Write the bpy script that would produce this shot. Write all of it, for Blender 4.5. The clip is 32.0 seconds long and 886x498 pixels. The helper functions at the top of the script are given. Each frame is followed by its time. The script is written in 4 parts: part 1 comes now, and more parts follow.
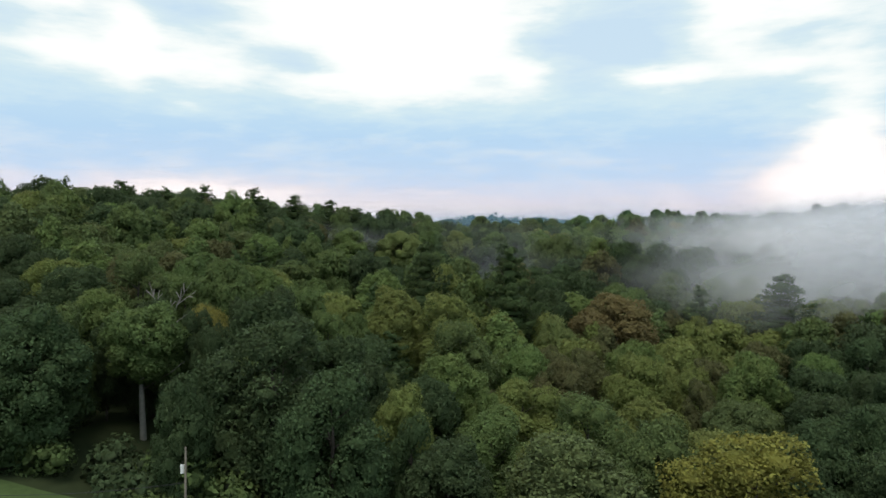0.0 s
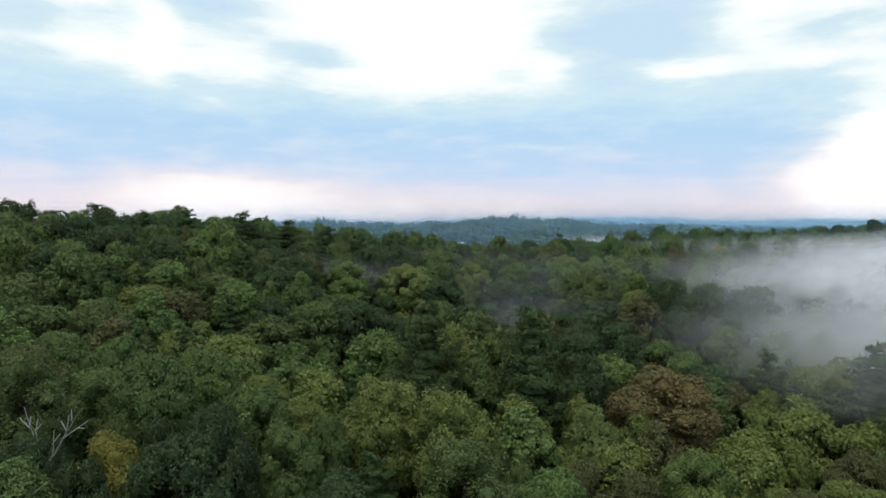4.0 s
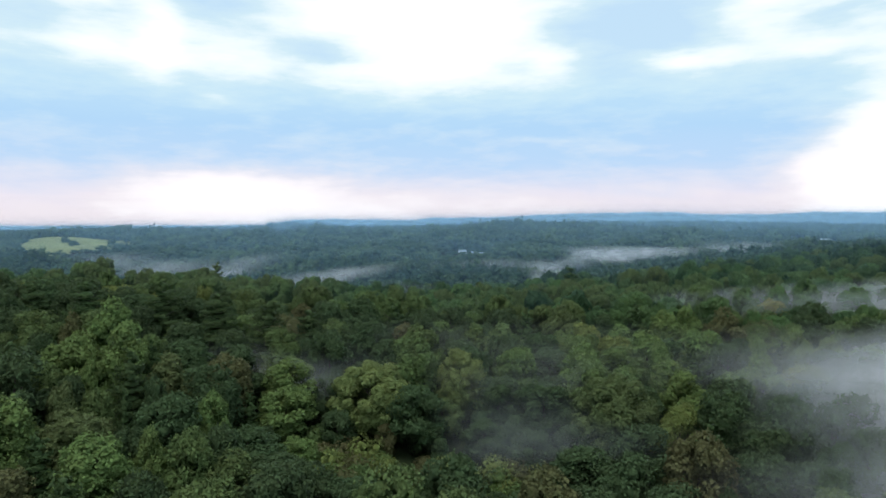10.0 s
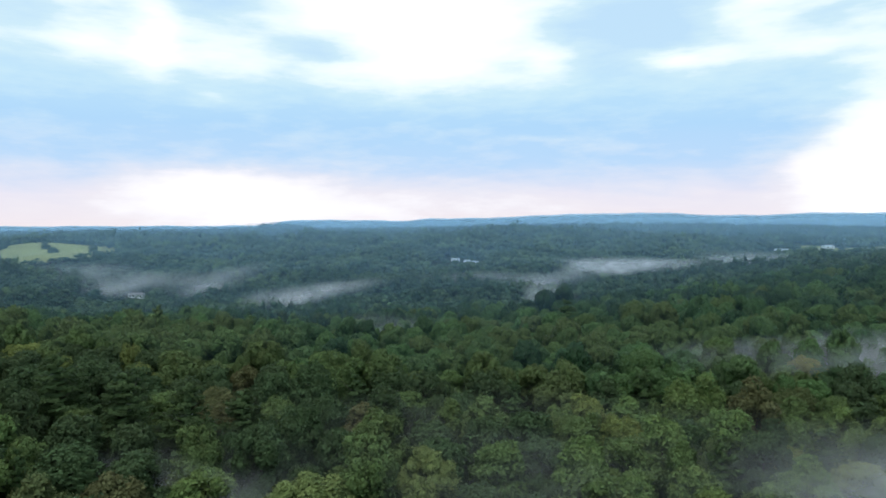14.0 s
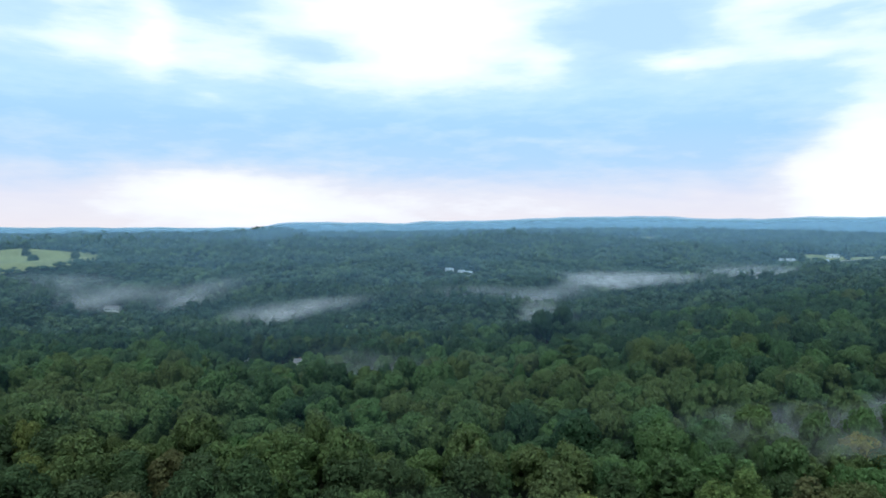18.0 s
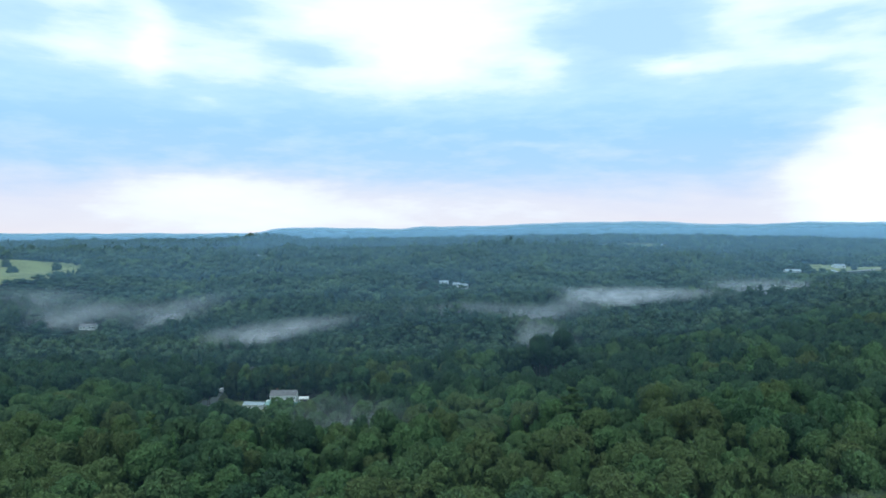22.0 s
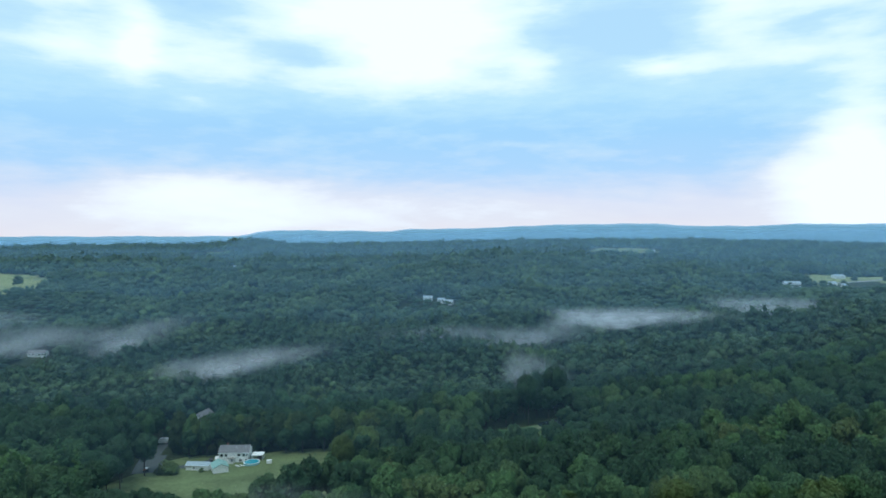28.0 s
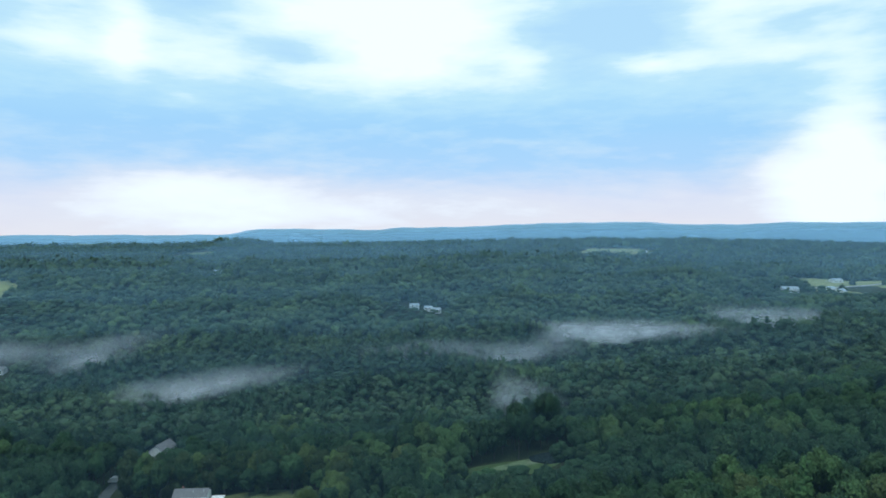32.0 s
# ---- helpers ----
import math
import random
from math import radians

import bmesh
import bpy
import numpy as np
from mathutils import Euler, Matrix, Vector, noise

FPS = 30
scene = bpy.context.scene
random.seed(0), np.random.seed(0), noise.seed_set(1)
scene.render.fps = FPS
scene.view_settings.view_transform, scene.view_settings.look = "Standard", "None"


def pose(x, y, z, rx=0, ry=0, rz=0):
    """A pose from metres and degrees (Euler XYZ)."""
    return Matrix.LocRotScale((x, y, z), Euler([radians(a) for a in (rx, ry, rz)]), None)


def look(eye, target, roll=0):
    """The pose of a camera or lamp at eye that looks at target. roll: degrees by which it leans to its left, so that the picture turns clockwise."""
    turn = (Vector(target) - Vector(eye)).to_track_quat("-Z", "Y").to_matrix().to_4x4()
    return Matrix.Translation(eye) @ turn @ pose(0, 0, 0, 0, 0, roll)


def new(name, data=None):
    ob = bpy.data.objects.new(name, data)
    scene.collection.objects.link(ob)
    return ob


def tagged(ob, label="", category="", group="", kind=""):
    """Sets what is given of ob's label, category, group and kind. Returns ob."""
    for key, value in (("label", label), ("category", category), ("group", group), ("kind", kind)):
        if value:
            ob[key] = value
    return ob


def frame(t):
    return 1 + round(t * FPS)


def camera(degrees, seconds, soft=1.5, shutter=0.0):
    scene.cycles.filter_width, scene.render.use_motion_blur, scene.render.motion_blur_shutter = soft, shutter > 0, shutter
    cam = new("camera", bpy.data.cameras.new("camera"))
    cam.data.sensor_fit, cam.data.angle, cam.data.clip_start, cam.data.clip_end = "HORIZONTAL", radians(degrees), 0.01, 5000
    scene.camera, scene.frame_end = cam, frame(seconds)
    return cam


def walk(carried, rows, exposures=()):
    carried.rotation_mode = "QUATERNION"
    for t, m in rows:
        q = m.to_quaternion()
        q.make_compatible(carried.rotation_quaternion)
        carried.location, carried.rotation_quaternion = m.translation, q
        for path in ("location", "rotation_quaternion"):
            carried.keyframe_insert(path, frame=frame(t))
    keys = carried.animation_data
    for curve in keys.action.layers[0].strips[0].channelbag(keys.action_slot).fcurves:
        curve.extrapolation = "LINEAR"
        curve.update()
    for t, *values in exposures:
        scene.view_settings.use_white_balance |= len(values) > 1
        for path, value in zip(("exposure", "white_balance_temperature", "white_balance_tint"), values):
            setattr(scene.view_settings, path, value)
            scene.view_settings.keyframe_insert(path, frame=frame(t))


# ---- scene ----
cam = camera(68.0, 32.0, soft=1.6)
PATH = [
    (0, (-0.00, 0.02, 0.00), (-0.00, 200.00, -2.74), 0.30),
    (1, (0.62, 6.88, 2.31), (-0.87, 206.86, -0.29), 0.46),
    (2, (1.18, 13.99, 5.16), (-1.79, 213.94, 2.21), 0.56),
    (3, (1.70, 21.63, 8.43), (-3.16, 221.54, 4.89), 0.75),
    (4, (2.52, 29.85, 11.88), (-3.83, 229.70, 7.55), 0.49),
    (5, (3.43, 38.43, 15.42), (-3.98, 238.22, 10.29), 0.09),
    (6, (4.23, 47.15, 18.93), (-3.76, 246.91, 13.19), -0.23),
    (7, (4.73, 55.81, 22.31), (-3.33, 255.56, 16.35), -0.30),
    (8, (5.39, 64.71, 25.79), (-2.68, 264.45, 19.77), -0.26),
    (9, (6.21, 73.36, 28.84), (-1.59, 273.11, 22.67), -0.31),
    (10, (7.48, 81.98, 31.91), (-0.59, 281.73, 25.85), -0.18),
    (11, (8.47, 90.18, 35.24), (0.84, 289.95, 29.21), -0.11),
    (12, (10.19, 98.44, 38.31), (2.48, 298.19, 32.05), -0.04),
    (13, (11.61, 107.05, 41.46), (4.07, 306.81, 35.11), -0.06),
    (14, (12.51, 115.81, 44.45), (5.47, 315.58, 37.98), -0.15),
    (15, (13.56, 124.52, 47.07), (6.82, 324.31, 40.62), -0.14),
    (16, (14.63, 133.15, 49.52), (8.07, 332.94, 43.17), -0.08),
    (17, (15.58, 141.64, 52.00), (9.17, 341.44, 45.78), -0.01),
    (18, (16.26, 149.95, 54.71), (10.06, 349.76, 48.59), 0.06),
    (19, (17.28, 157.74, 57.15), (11.17, 357.57, 51.32), 0.01),
    (20, (18.19, 165.91, 59.65), (12.31, 365.74, 54.02), -0.05),
    (21, (19.01, 174.34, 61.85), (13.34, 374.19, 56.60), -0.05),
    (22, (19.29, 183.28, 63.82), (13.93, 383.14, 58.94), 0.00),
    (23, (19.94, 191.34, 66.09), (15.01, 391.22, 61.51), -0.08),
    (24, (21.08, 199.23, 68.70), (16.49, 399.13, 64.32), -0.05),
    (25, (22.14, 207.29, 71.45), (17.95, 407.20, 67.00), -0.06),
    (26, (23.21, 215.32, 74.13), (19.61, 415.24, 69.64), -0.07),
    (27, (24.35, 223.37, 76.78), (21.41, 423.30, 72.19), -0.08),
    (28, (25.58, 231.51, 79.43), (23.31, 431.44, 74.59), -0.09),
    (29, (26.95, 239.81, 82.12), (25.25, 439.73, 76.79), -0.04),
    (30, (28.18, 248.30, 84.72), (27.19, 448.23, 79.33), -0.08),
    (31, (29.10, 256.75, 86.93), (28.74, 456.67, 81.20), -0.04),
    (32, (29.90, 265.42, 89.09), (30.38, 465.33, 83.33), -0.12),
]
walk(cam, [(t, look(eye, target, roll)) for t, eye, target, roll in PATH],
     [(0, 0.0, 6950, 11), (6, 0.0, 6600, 9), (13, 0.0, 6350, 7), (19, 0.0, 5950, 2), (28, -0.08, 5700, -1), (32, -0.1, 5700, -1)])
scene.cycles.transparent_max_bounces = 32

# ---------------------------------------------------------------- sky and light
def mathnode(nt, op, a, b=None, clamp=False):
    n = nt.nodes.new("ShaderNodeMath")
    n.operation, n.use_clamp = op, clamp
    for k, v in enumerate((a, b)):
        if v is None:
            continue
        if isinstance(v, (int, float)):
            n.inputs[k].default_value = v
        else:
            nt.links.new(v, n.inputs[k])
    return n.outputs[0]


def mixcol(nt, fac, a, b):
    n = nt.nodes.new("ShaderNodeMix")
    n.data_type = "RGBA"
    for k, v in ((0, fac), (6, a), (7, b)):
        if isinstance(v, (int, float)):
            n.inputs[k].default_value = v
        elif isinstance(v, tuple):
            n.inputs[k].default_value = (*v, 1.0)
        else:
            nt.links.new(v, n.inputs[k])
    return n.outputs[2]


def noise_node(nt, vec, scale, detail=4.0, rough=0.55, out=0):
    n = nt.nodes.new("ShaderNodeTexNoise")
    n.inputs["Scale"].default_value, n.inputs["Detail"].default_value, n.inputs["Roughness"].default_value = scale, detail, rough
    if vec is not None:
        nt.links.new(vec, n.inputs["Vector"])
    return n.outputs[out]


def ramp(nt, fac, stops):
    n = nt.nodes.new("ShaderNodeValToRGB")
    e = n.color_ramp.elements
    while len(e) < len(stops):
        e.new(0.5)
    for el, (p, c) in zip(e, stops):
        el.position = p
        el.color = (*c, 1.0) if isinstance(c, tuple) else (c, c, c, 1.0)
    nt.links.new(fac, n.inputs[0])
    return n.outputs[0]


SUN_EL, SUN_AZ = 72.0, 200.0
world = bpy.data.worlds.new("evening_sky")
scene.world = world
world.use_nodes = True
wt = world.node_tree
wt.nodes.clear()
coord = wt.nodes.new("ShaderNodeTexCoord")
sep = wt.nodes.new("ShaderNodeSeparateXYZ")
wt.links.new(coord.outputs["Generated"], sep.inputs[0])
dx, dy, dz = sep.outputs
az = mathnode(wt, "ARCTAN2", dx, dy)
el = mathnode(wt, "ARCSINE", dz)
comb = wt.nodes.new("ShaderNodeCombineXYZ")
wt.links.new(mathnode(wt, "MULTIPLY", az, 1.0), comb.inputs[0])
wt.links.new(mathnode(wt, "MULTIPLY", el, 3.8), comb.inputs[1])
warp_a = noise_node(wt, comb.outputs[0], 5.0, 4.0, 0.5)
warp_b = noise_node(wt, comb.outputs[0], 8.0, 4.0, 0.5)
u = mathnode(wt, "ADD", az, mathnode(wt, "MULTIPLY", mathnode(wt, "SUBTRACT", warp_a, 0.5), 0.09))
v = mathnode(wt, "ADD", el, mathnode(wt, "MULTIPLY", mathnode(wt, "SUBTRACT", warp_b, 0.5), 0.034))
# the cloud deck by height above the horizon: pink haze, slate-blue band, pale upper deck
deck = ramp(wt, mathnode(wt, "MULTIPLY", v, 2.0, True), [
    (0.0, (1.0, 0.87, 0.90)), (0.09, (0.88, 0.83, 0.95)), (0.19, (0.55, 0.74, 1.0)), (0.30, (0.49, 0.73, 1.0)),
    (0.40, (0.56, 0.80, 1.0)), (0.49, (0.60, 0.81, 1.0)), (0.75, (0.58, 0.79, 1.0)), (1.0, (0.62, 0.82, 1.0))])
# bright breaks in the deck: azimuth, elevation, half width, half height (degrees), weight
BREAKS = [
    (-32.5, 18.6, 5.3, 2.04, 0.95), (-25.4, 15.1, 1.6, 2.98, 0.75), (-30.6, 14.0, 2.3, 1.42, 0.60), (-26.0, 13.7, 2.9, 1.42, 0.60), (-20.0, 14.0, 3.7, 1.70, 0.45), (-5.2, 19.0, 11.9, 3.26, 1.20), (-3.4, 14.3, 7.8, 2.98, 0.90), (-11.4, 13.2, 4.7, 0.85, 0.40), (6.4, 14.1, 2.9, 1.28, 0.55), (23.2, 18.1, 3.0, 2.55, 0.80), (29.0, 18.5, 3.3, 2.69, 0.50), (17.7, 13.5, 2.9, 0.77, 0.75), (25.9, 13.7, 6.7, 1.42, 0.40)]
BREAKS += [
    (31.6, 4.8, 3.0, 6.52, 1.20), (29.8, 2.6, 5.1, 3.97, 1.00), (-19.2, 2.1, 11.1, 2.52, 1.00), (-22.1, 3.5, 6.0, 1.56, 0.30), (1.8, 1.8, 14.1, 1.84, 0.45), (-20.5, 10.4, 2.2, 0.57, 0.35), (6.3, 7.5, 4.0, 0.45, 0.22)]
# and darker folds of cloud
BREAKS += [
    (-21.7, 18.8, 6.1, 1.84, -0.50), (-33.9, 16.0, 2.3, 0.99, -0.25), (-12.4, 14.6, 4.7, 1.22, -0.55), (3.5, 13.8, 2.1, 0.71, -0.45), (14.9, 16.9, 5.4, 3.40, -0.52), (8.8, 16.2, 2.4, 1.98, -0.30), (29.2, 15.6, 2.4, 0.62, -0.50), (15.0, 15.8, 3.0, 1.28, -0.30)]
total = None
for a0, e0, wa, we, k in BREAKS:
    p = mathnode(wt, "POWER", mathnode(wt, "MULTIPLY", mathnode(wt, "SUBTRACT", u, radians(a0)), 1 / radians(wa)), 2.0)
    q = mathnode(wt, "POWER", mathnode(wt, "MULTIPLY", mathnode(wt, "SUBTRACT", v, radians(e0)), 1 / radians(we)), 2.0)
    g = mathnode(wt, "MULTIPLY", mathnode(wt, "EXPONENT", mathnode(wt, "MULTIPLY", mathnode(wt, "ADD", p, q), -1.0)), k)
    total = g if total is None else mathnode(wt, "ADD", total, g)
wisps = noise_node(wt, comb.outputs[0], 7.0, 6.0, 0.55)
streaks = noise_node(wt, comb.outputs[0], 17.0, 6.0, 0.6)
total = mathnode(wt, "ADD", total, mathnode(wt, "MULTIPLY", mathnode(wt, "SUBTRACT", wisps, 0.52), 1.1))
total = mathnode(wt, "ADD", total, mathnode(wt, "MULTIPLY", mathnode(wt, "SUBTRACT", streaks, 0.5), 0.55))
total = mathnode(wt, "ADD", mathnode(wt, "MULTIPLY", total, 0.74), ramp(wt, mathnode(wt, "MULTIPLY", v, 2.0, True), [(0.33, 0.04), (0.47, 0.31)]))
# thin cloud takes a pale cyan tone high up and a pink one low down before it turns white
thin = ramp(wt, mathnode(wt, "MULTIPLY", v, 2.0, True), [(0.16, (1.0, 0.92, 0.96)), (0.34, (0.80, 0.97, 1.0))])
clouds = mixcol(wt, ramp(wt, total, [(-0.0, 0.0), (0.58, 1.0)]), deck, thin)
clouds = mixcol(wt, ramp(wt, total, [(0.30, 0.0), (0.98, 1.0)]), clouds, (1.2, 1.18, 1.24))
sky = wt.nodes.new("ShaderNodeTexSky")
sky.sky_type, sky.sun_disc = "NISHITA", False
sky.sun_elevation, sky.sun_rotation = radians(SUN_EL), radians(SUN_AZ)
bg_sky, bg_cloud = wt.nodes.new("ShaderNodeBackground"), wt.nodes.new("ShaderNodeBackground")
wt.links.new(sky.outputs[0], bg_sky.inputs[0])
bg_sky.inputs[1].default_value = 0.05
wt.links.new(clouds, bg_cloud.inputs[0])
bg_cloud.inputs[1].default_value = 1.0
blend = wt.nodes.new("ShaderNodeMixShader")
blend.inputs[0].default_value = 0.94
wt.links.new(bg_sky.outputs[0], blend.inputs[1])
wt.links.new(bg_cloud.outputs[0], blend.inputs[2])
wout = wt.nodes.new("ShaderNodeOutputWorld")
wt.links.new(blend.outputs[0], wout.inputs[0])

sun = new("sun", bpy.data.lights.new("sun", "SUN"))
sun.data.energy, sun.data.angle, sun.data.color = 1.5, radians(25), (1.0, 0.95, 0.88)
sun.matrix_world = look((0, 0, 300), (-math.sin(radians(SUN_AZ)) * 100, -math.cos(radians(SUN_AZ)) * 100, 300 - 100 * math.tan(radians(SUN_EL))))


# ---------------------------------------------------------------- materials
def material(name):
    m = bpy.data.materials.new(name)
    m.use_nodes = True
    nt = m.node_tree
    return m, nt, nt.nodes["Principled BSDF"]


def solid(name, col, rough=0.6, var=0.15, scale=1.5, metal=0.0, bump=0.0):
    """A surface with blotches at two scales."""
    m, nt, b = material(name)
    tc = nt.nodes.new("ShaderNodeTexCoord").outputs["Object"]
    f = mathnode(nt, "ADD", mathnode(nt, "MULTIPLY", noise_node(nt, tc, scale, 5), 0.6), mathnode(nt, "MULTIPLY", noise_node(nt, tc, scale * 9, 3), 0.4))
    lo, hi = tuple(c * (1 - var) for c in col), tuple(min(1, c * (1 + var)) for c in col)
    nt.links.new(ramp(nt, f, [(0.3, lo), (0.7, hi)]), b.inputs["Base Color"])
    b.inputs["Roughness"].default_value, b.inputs["Metallic"].default_value = rough, metal
    b.inputs["Specular IOR Level"].default_value = 0.1 if rough > 0.8 else 0.4
    if bump:
        bn = nt.nodes.new("ShaderNodeBump")
        bn.inputs["Strength"].default_value, bn.inputs["Distance"].default_value = bump, 0.05
        nt.links.new(f, bn.inputs["Height"])
        nt.links.new(bn.outputs[0], b.inputs["Normal"])
    return m


def foliage(name, lo, hi, odd, tinted=False, gloss=0.1):
    """Leaves: a hue for each tree, sprays lighter and darker, some turning."""
    m, nt, b = material(name)
    geo = nt.nodes.new("ShaderNodeNewGeometry")
    tc = nt.nodes.new("ShaderNodeTexCoord").outputs["Object"]
    if tinted:
        at = nt.nodes.new("ShaderNodeAttribute")
        at.attribute_name = "tint"
        own = at.outputs["Fac"]
    else:
        own = nt.nodes.new("ShaderNodeObjectInfo").outputs["Random"]
    base = mixcol(nt, own, lo, hi)
    blotch = noise_node(nt, tc, 0.1 if tinted else 0.35, 3)
    base = mixcol(nt, ramp(nt, blotch, [(0.5, 0.0), (0.78, 0.55)]), base, odd)
    isl = geo.outputs["Random Per Island"]
    hsv = nt.nodes.new("ShaderNodeHueSaturation")
    nt.links.new(base, hsv.inputs["Color"])
    spread = 0.2 if tinted else 0.42
    fine = mathnode(nt, "MULTIPLY", noise_node(nt, tc, 0.5 if tinted else 1.6, 5, 0.65), 0.7)
    nt.links.new(mathnode(nt, "ADD", mathnode(nt, "ADD", mathnode(nt, "MULTIPLY", isl, spread), 0.85 - spread / 2), fine), hsv.inputs["Value"])
    nt.links.new(mathnode(nt, "ADD", mathnode(nt, "MULTIPLY", own, 0.03), 0.485), hsv.inputs["Hue"])
    nt.links.new(hsv.outputs[0], b.inputs["Base Color"])
    b.inputs["Roughness"].default_value = 0.62
    b.inputs["Specular IOR Level"].default_value = gloss
    facing = nt.nodes.new("ShaderNodeAttribute")
    facing.attribute_name = "lean"
    turned = nt.nodes.new("ShaderNodeVectorTransform")
    turned.vector_type, turned.convert_from, turned.convert_to = "NORMAL", "OBJECT", "WORLD"
    nt.links.new(facing.outputs["Vector"], turned.inputs[0])
    nt.links.new(turned.outputs[0], b.inputs["Normal"])
    thin, both = nt.nodes.new("ShaderNodeBsdfTranslucent"), nt.nodes.new("ShaderNodeMixShader")
    nt.links.new(hsv.outputs[0], thin.inputs[0])
    both.inputs[0].default_value = 0.33
    nt.links.new(b.outputs[0], both.inputs[1])
    nt.links.new(thin.outputs[0], both.inputs[2])
    nt.links.new(both.outputs[0], nt.nodes["Material Output"].inputs[0])
    return m


LEAF = {
    "green": foliage("leaf_green", (0.088, 0.135, 0.050), (0.121, 0.171, 0.059), (0.149, 0.183, 0.063)),
    "fresh": foliage("leaf_fresh_green", (0.111, 0.171, 0.055), (0.140, 0.200, 0.065), (0.166, 0.200, 0.068)),
    "yellow": foliage("leaf_yellow_green", (0.143, 0.182, 0.057), (0.173, 0.205, 0.062), (0.192, 0.198, 0.062)),
    "dark": foliage("leaf_dark_green", (0.053, 0.085, 0.039), (0.067, 0.103, 0.044), (0.076, 0.107, 0.044)),
    "bright": foliage("leaf_bright_green", (0.166, 0.218, 0.079), (0.182, 0.235, 0.081), (0.207, 0.229, 0.079)),
    "grey": foliage("leaf_grey_green", (0.100, 0.131, 0.054), (0.117, 0.148, 0.059), (0.125, 0.148, 0.054)),
    "gold": foliage("leaf_golden", (0.194, 0.187, 0.050), (0.223, 0.206, 0.052), (0.168, 0.181, 0.052)),
    "russet": foliage("leaf_russet", (0.149, 0.124, 0.056), (0.168, 0.134, 0.059), (0.128, 0.131, 0.054)),
    "brown": foliage("leaf_brownish", (0.107, 0.110, 0.049), (0.121, 0.121, 0.052), (0.092, 0.117, 0.046)),
    "pine": foliage("needles", (0.058, 0.095, 0.038), (0.072, 0.110, 0.042), (0.079, 0.117, 0.042)),
}
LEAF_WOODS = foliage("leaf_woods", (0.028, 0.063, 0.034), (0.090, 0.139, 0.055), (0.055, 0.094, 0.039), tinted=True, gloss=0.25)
BARK = solid("bark", (0.075, 0.065, 0.055), 0.9, 0.3, 2.0)
BARK_PALE = solid("pale_bark", (0.26, 0.245, 0.22), 0.85, 0.25, 2.0)
SOIL = solid("forest_floor", (0.028, 0.038, 0.017), 0.95, 0.35, 0.05)
GRASS = solid("lawn_grass", (0.112, 0.138, 0.058), 0.9, 0.42, 0.06)
MEADOW = solid("meadow_grass", (0.20, 0.22, 0.092), 0.9, 0.2, 0.02)


# ---------------------------------------------------------------- terrain
# hills and hollows: centre x, y, spread, height
HILLS = [
    (400, 2400, 700, 26.6), (-120, 680, 110, -20.2), (60, 20, 110, -25.9), (-1200, 2800, 700, 20.0), (60, 560, 110, -16.7),
    (-300, 860, 110, -17.8), (1200, 3600, 700, 21.0), (30, 160, 50, -8.3), (-240, 500, 110, -11.8), (120, 800, 110, -17.7),
    (750, 1400, 200, -8.0), (-750, 650, 260, -14.0), (0, 370, 50, -3.4), (-300, 260, 110, 13.6), (0, 1550, 260, 21.6)]
HILLS += [
    (750, 800, 260, 13.3), (300, 440, 110, 12.0), (-120, 250, 50, 7.0), (-750, 1250, 260, 7.8), (1200, 2400, 700, 16.6),
    (0, 3600, 700, 12.6), (-300, 680, 110, -17.9), (-1600, 3600, 700, 9.2), (30, 100, 50, -5.8), (-84, 548, 42, -3.0)]
HILLS += [(-74, 468, 36, -5.5), (140, 188, 42, -15.0), (-720, 1430, 180, 15.0), (-744, 2726, 90, 24.0), (-100, 1850, 240, -26.0), (670, 1320, 80, 11.0), (900, 1900, 260, -14.0), (-900, 1900, 260, -12.0)]
HILLS += [(-70, 268, 40, 3.5), (-78, 388, 55, 3.0), (-44, 402, 26, -2.5), (82, 372, 50, 2.5), (58, 520, 30, -1.5), (0, 925, 60, -7.0), (443, 935, 80, -12.0), (150, 1300, 130, 11.0), (-310, 1330, 90, 11.0)]


def ground_z(x, y):
    x, y = np.asarray(x, float), np.asarray(y, float)
    z = np.full(np.broadcast(x, y).shape, -8.9)
    for hx, hy, s, h in HILLS:
        z = z + h * np.exp(-((x - hx) ** 2 + (y - hy) ** 2) / (2 * s * s))
    roll = np.clip((y - 600) / 250, 0, 1) * np.clip((1700 - y) / 200, 0.3, 1)
    return z + roll * (4.5 * np.sin(x / 61 + y / 150) * np.sin(y / 47 + 1) + 3.0 * np.sin(x / 29 - y / 70) + 2.0 * np.sin(y / 23 + x / 90))


def mesh_object(name, verts, faces, mat, smooth=False, parent=None, attr=None, lean=None):
    """One mesh object from arrays of corners and equal-sided faces."""
    verts, faces = np.asarray(verts, np.float32), np.asarray(faces, np.int32)
    me = bpy.data.meshes.new(name)
    me.vertices.add(len(verts))
    me.vertices.foreach_set("co", verts.ravel())
    k = faces.shape[1]
    me.loops.add(faces.size)
    me.loops.foreach_set("vertex_index", faces.ravel())
    me.polygons.add(len(faces))
    me.polygons.foreach_set("loop_start", np.arange(0, faces.size, k, dtype=np.int32))
    if smooth:
        me.polygons.foreach_set("use_smooth", np.ones(len(faces), bool))
    if attr is not None:
        me.attributes.new("tint", "FLOAT", "POINT").data.foreach_set("value", np.asarray(attr, np.float32))
    if lean is not None:
        me.attributes.new("lean", "FLOAT_VECTOR", "POINT").data.foreach_set("vector", np.asarray(lean, np.float32).ravel())
    me.materials.append(mat)
    me.update(calc_edges=True)
    ob = new(name, me)
    if parent is not None:
        ob.parent = parent
    return ob


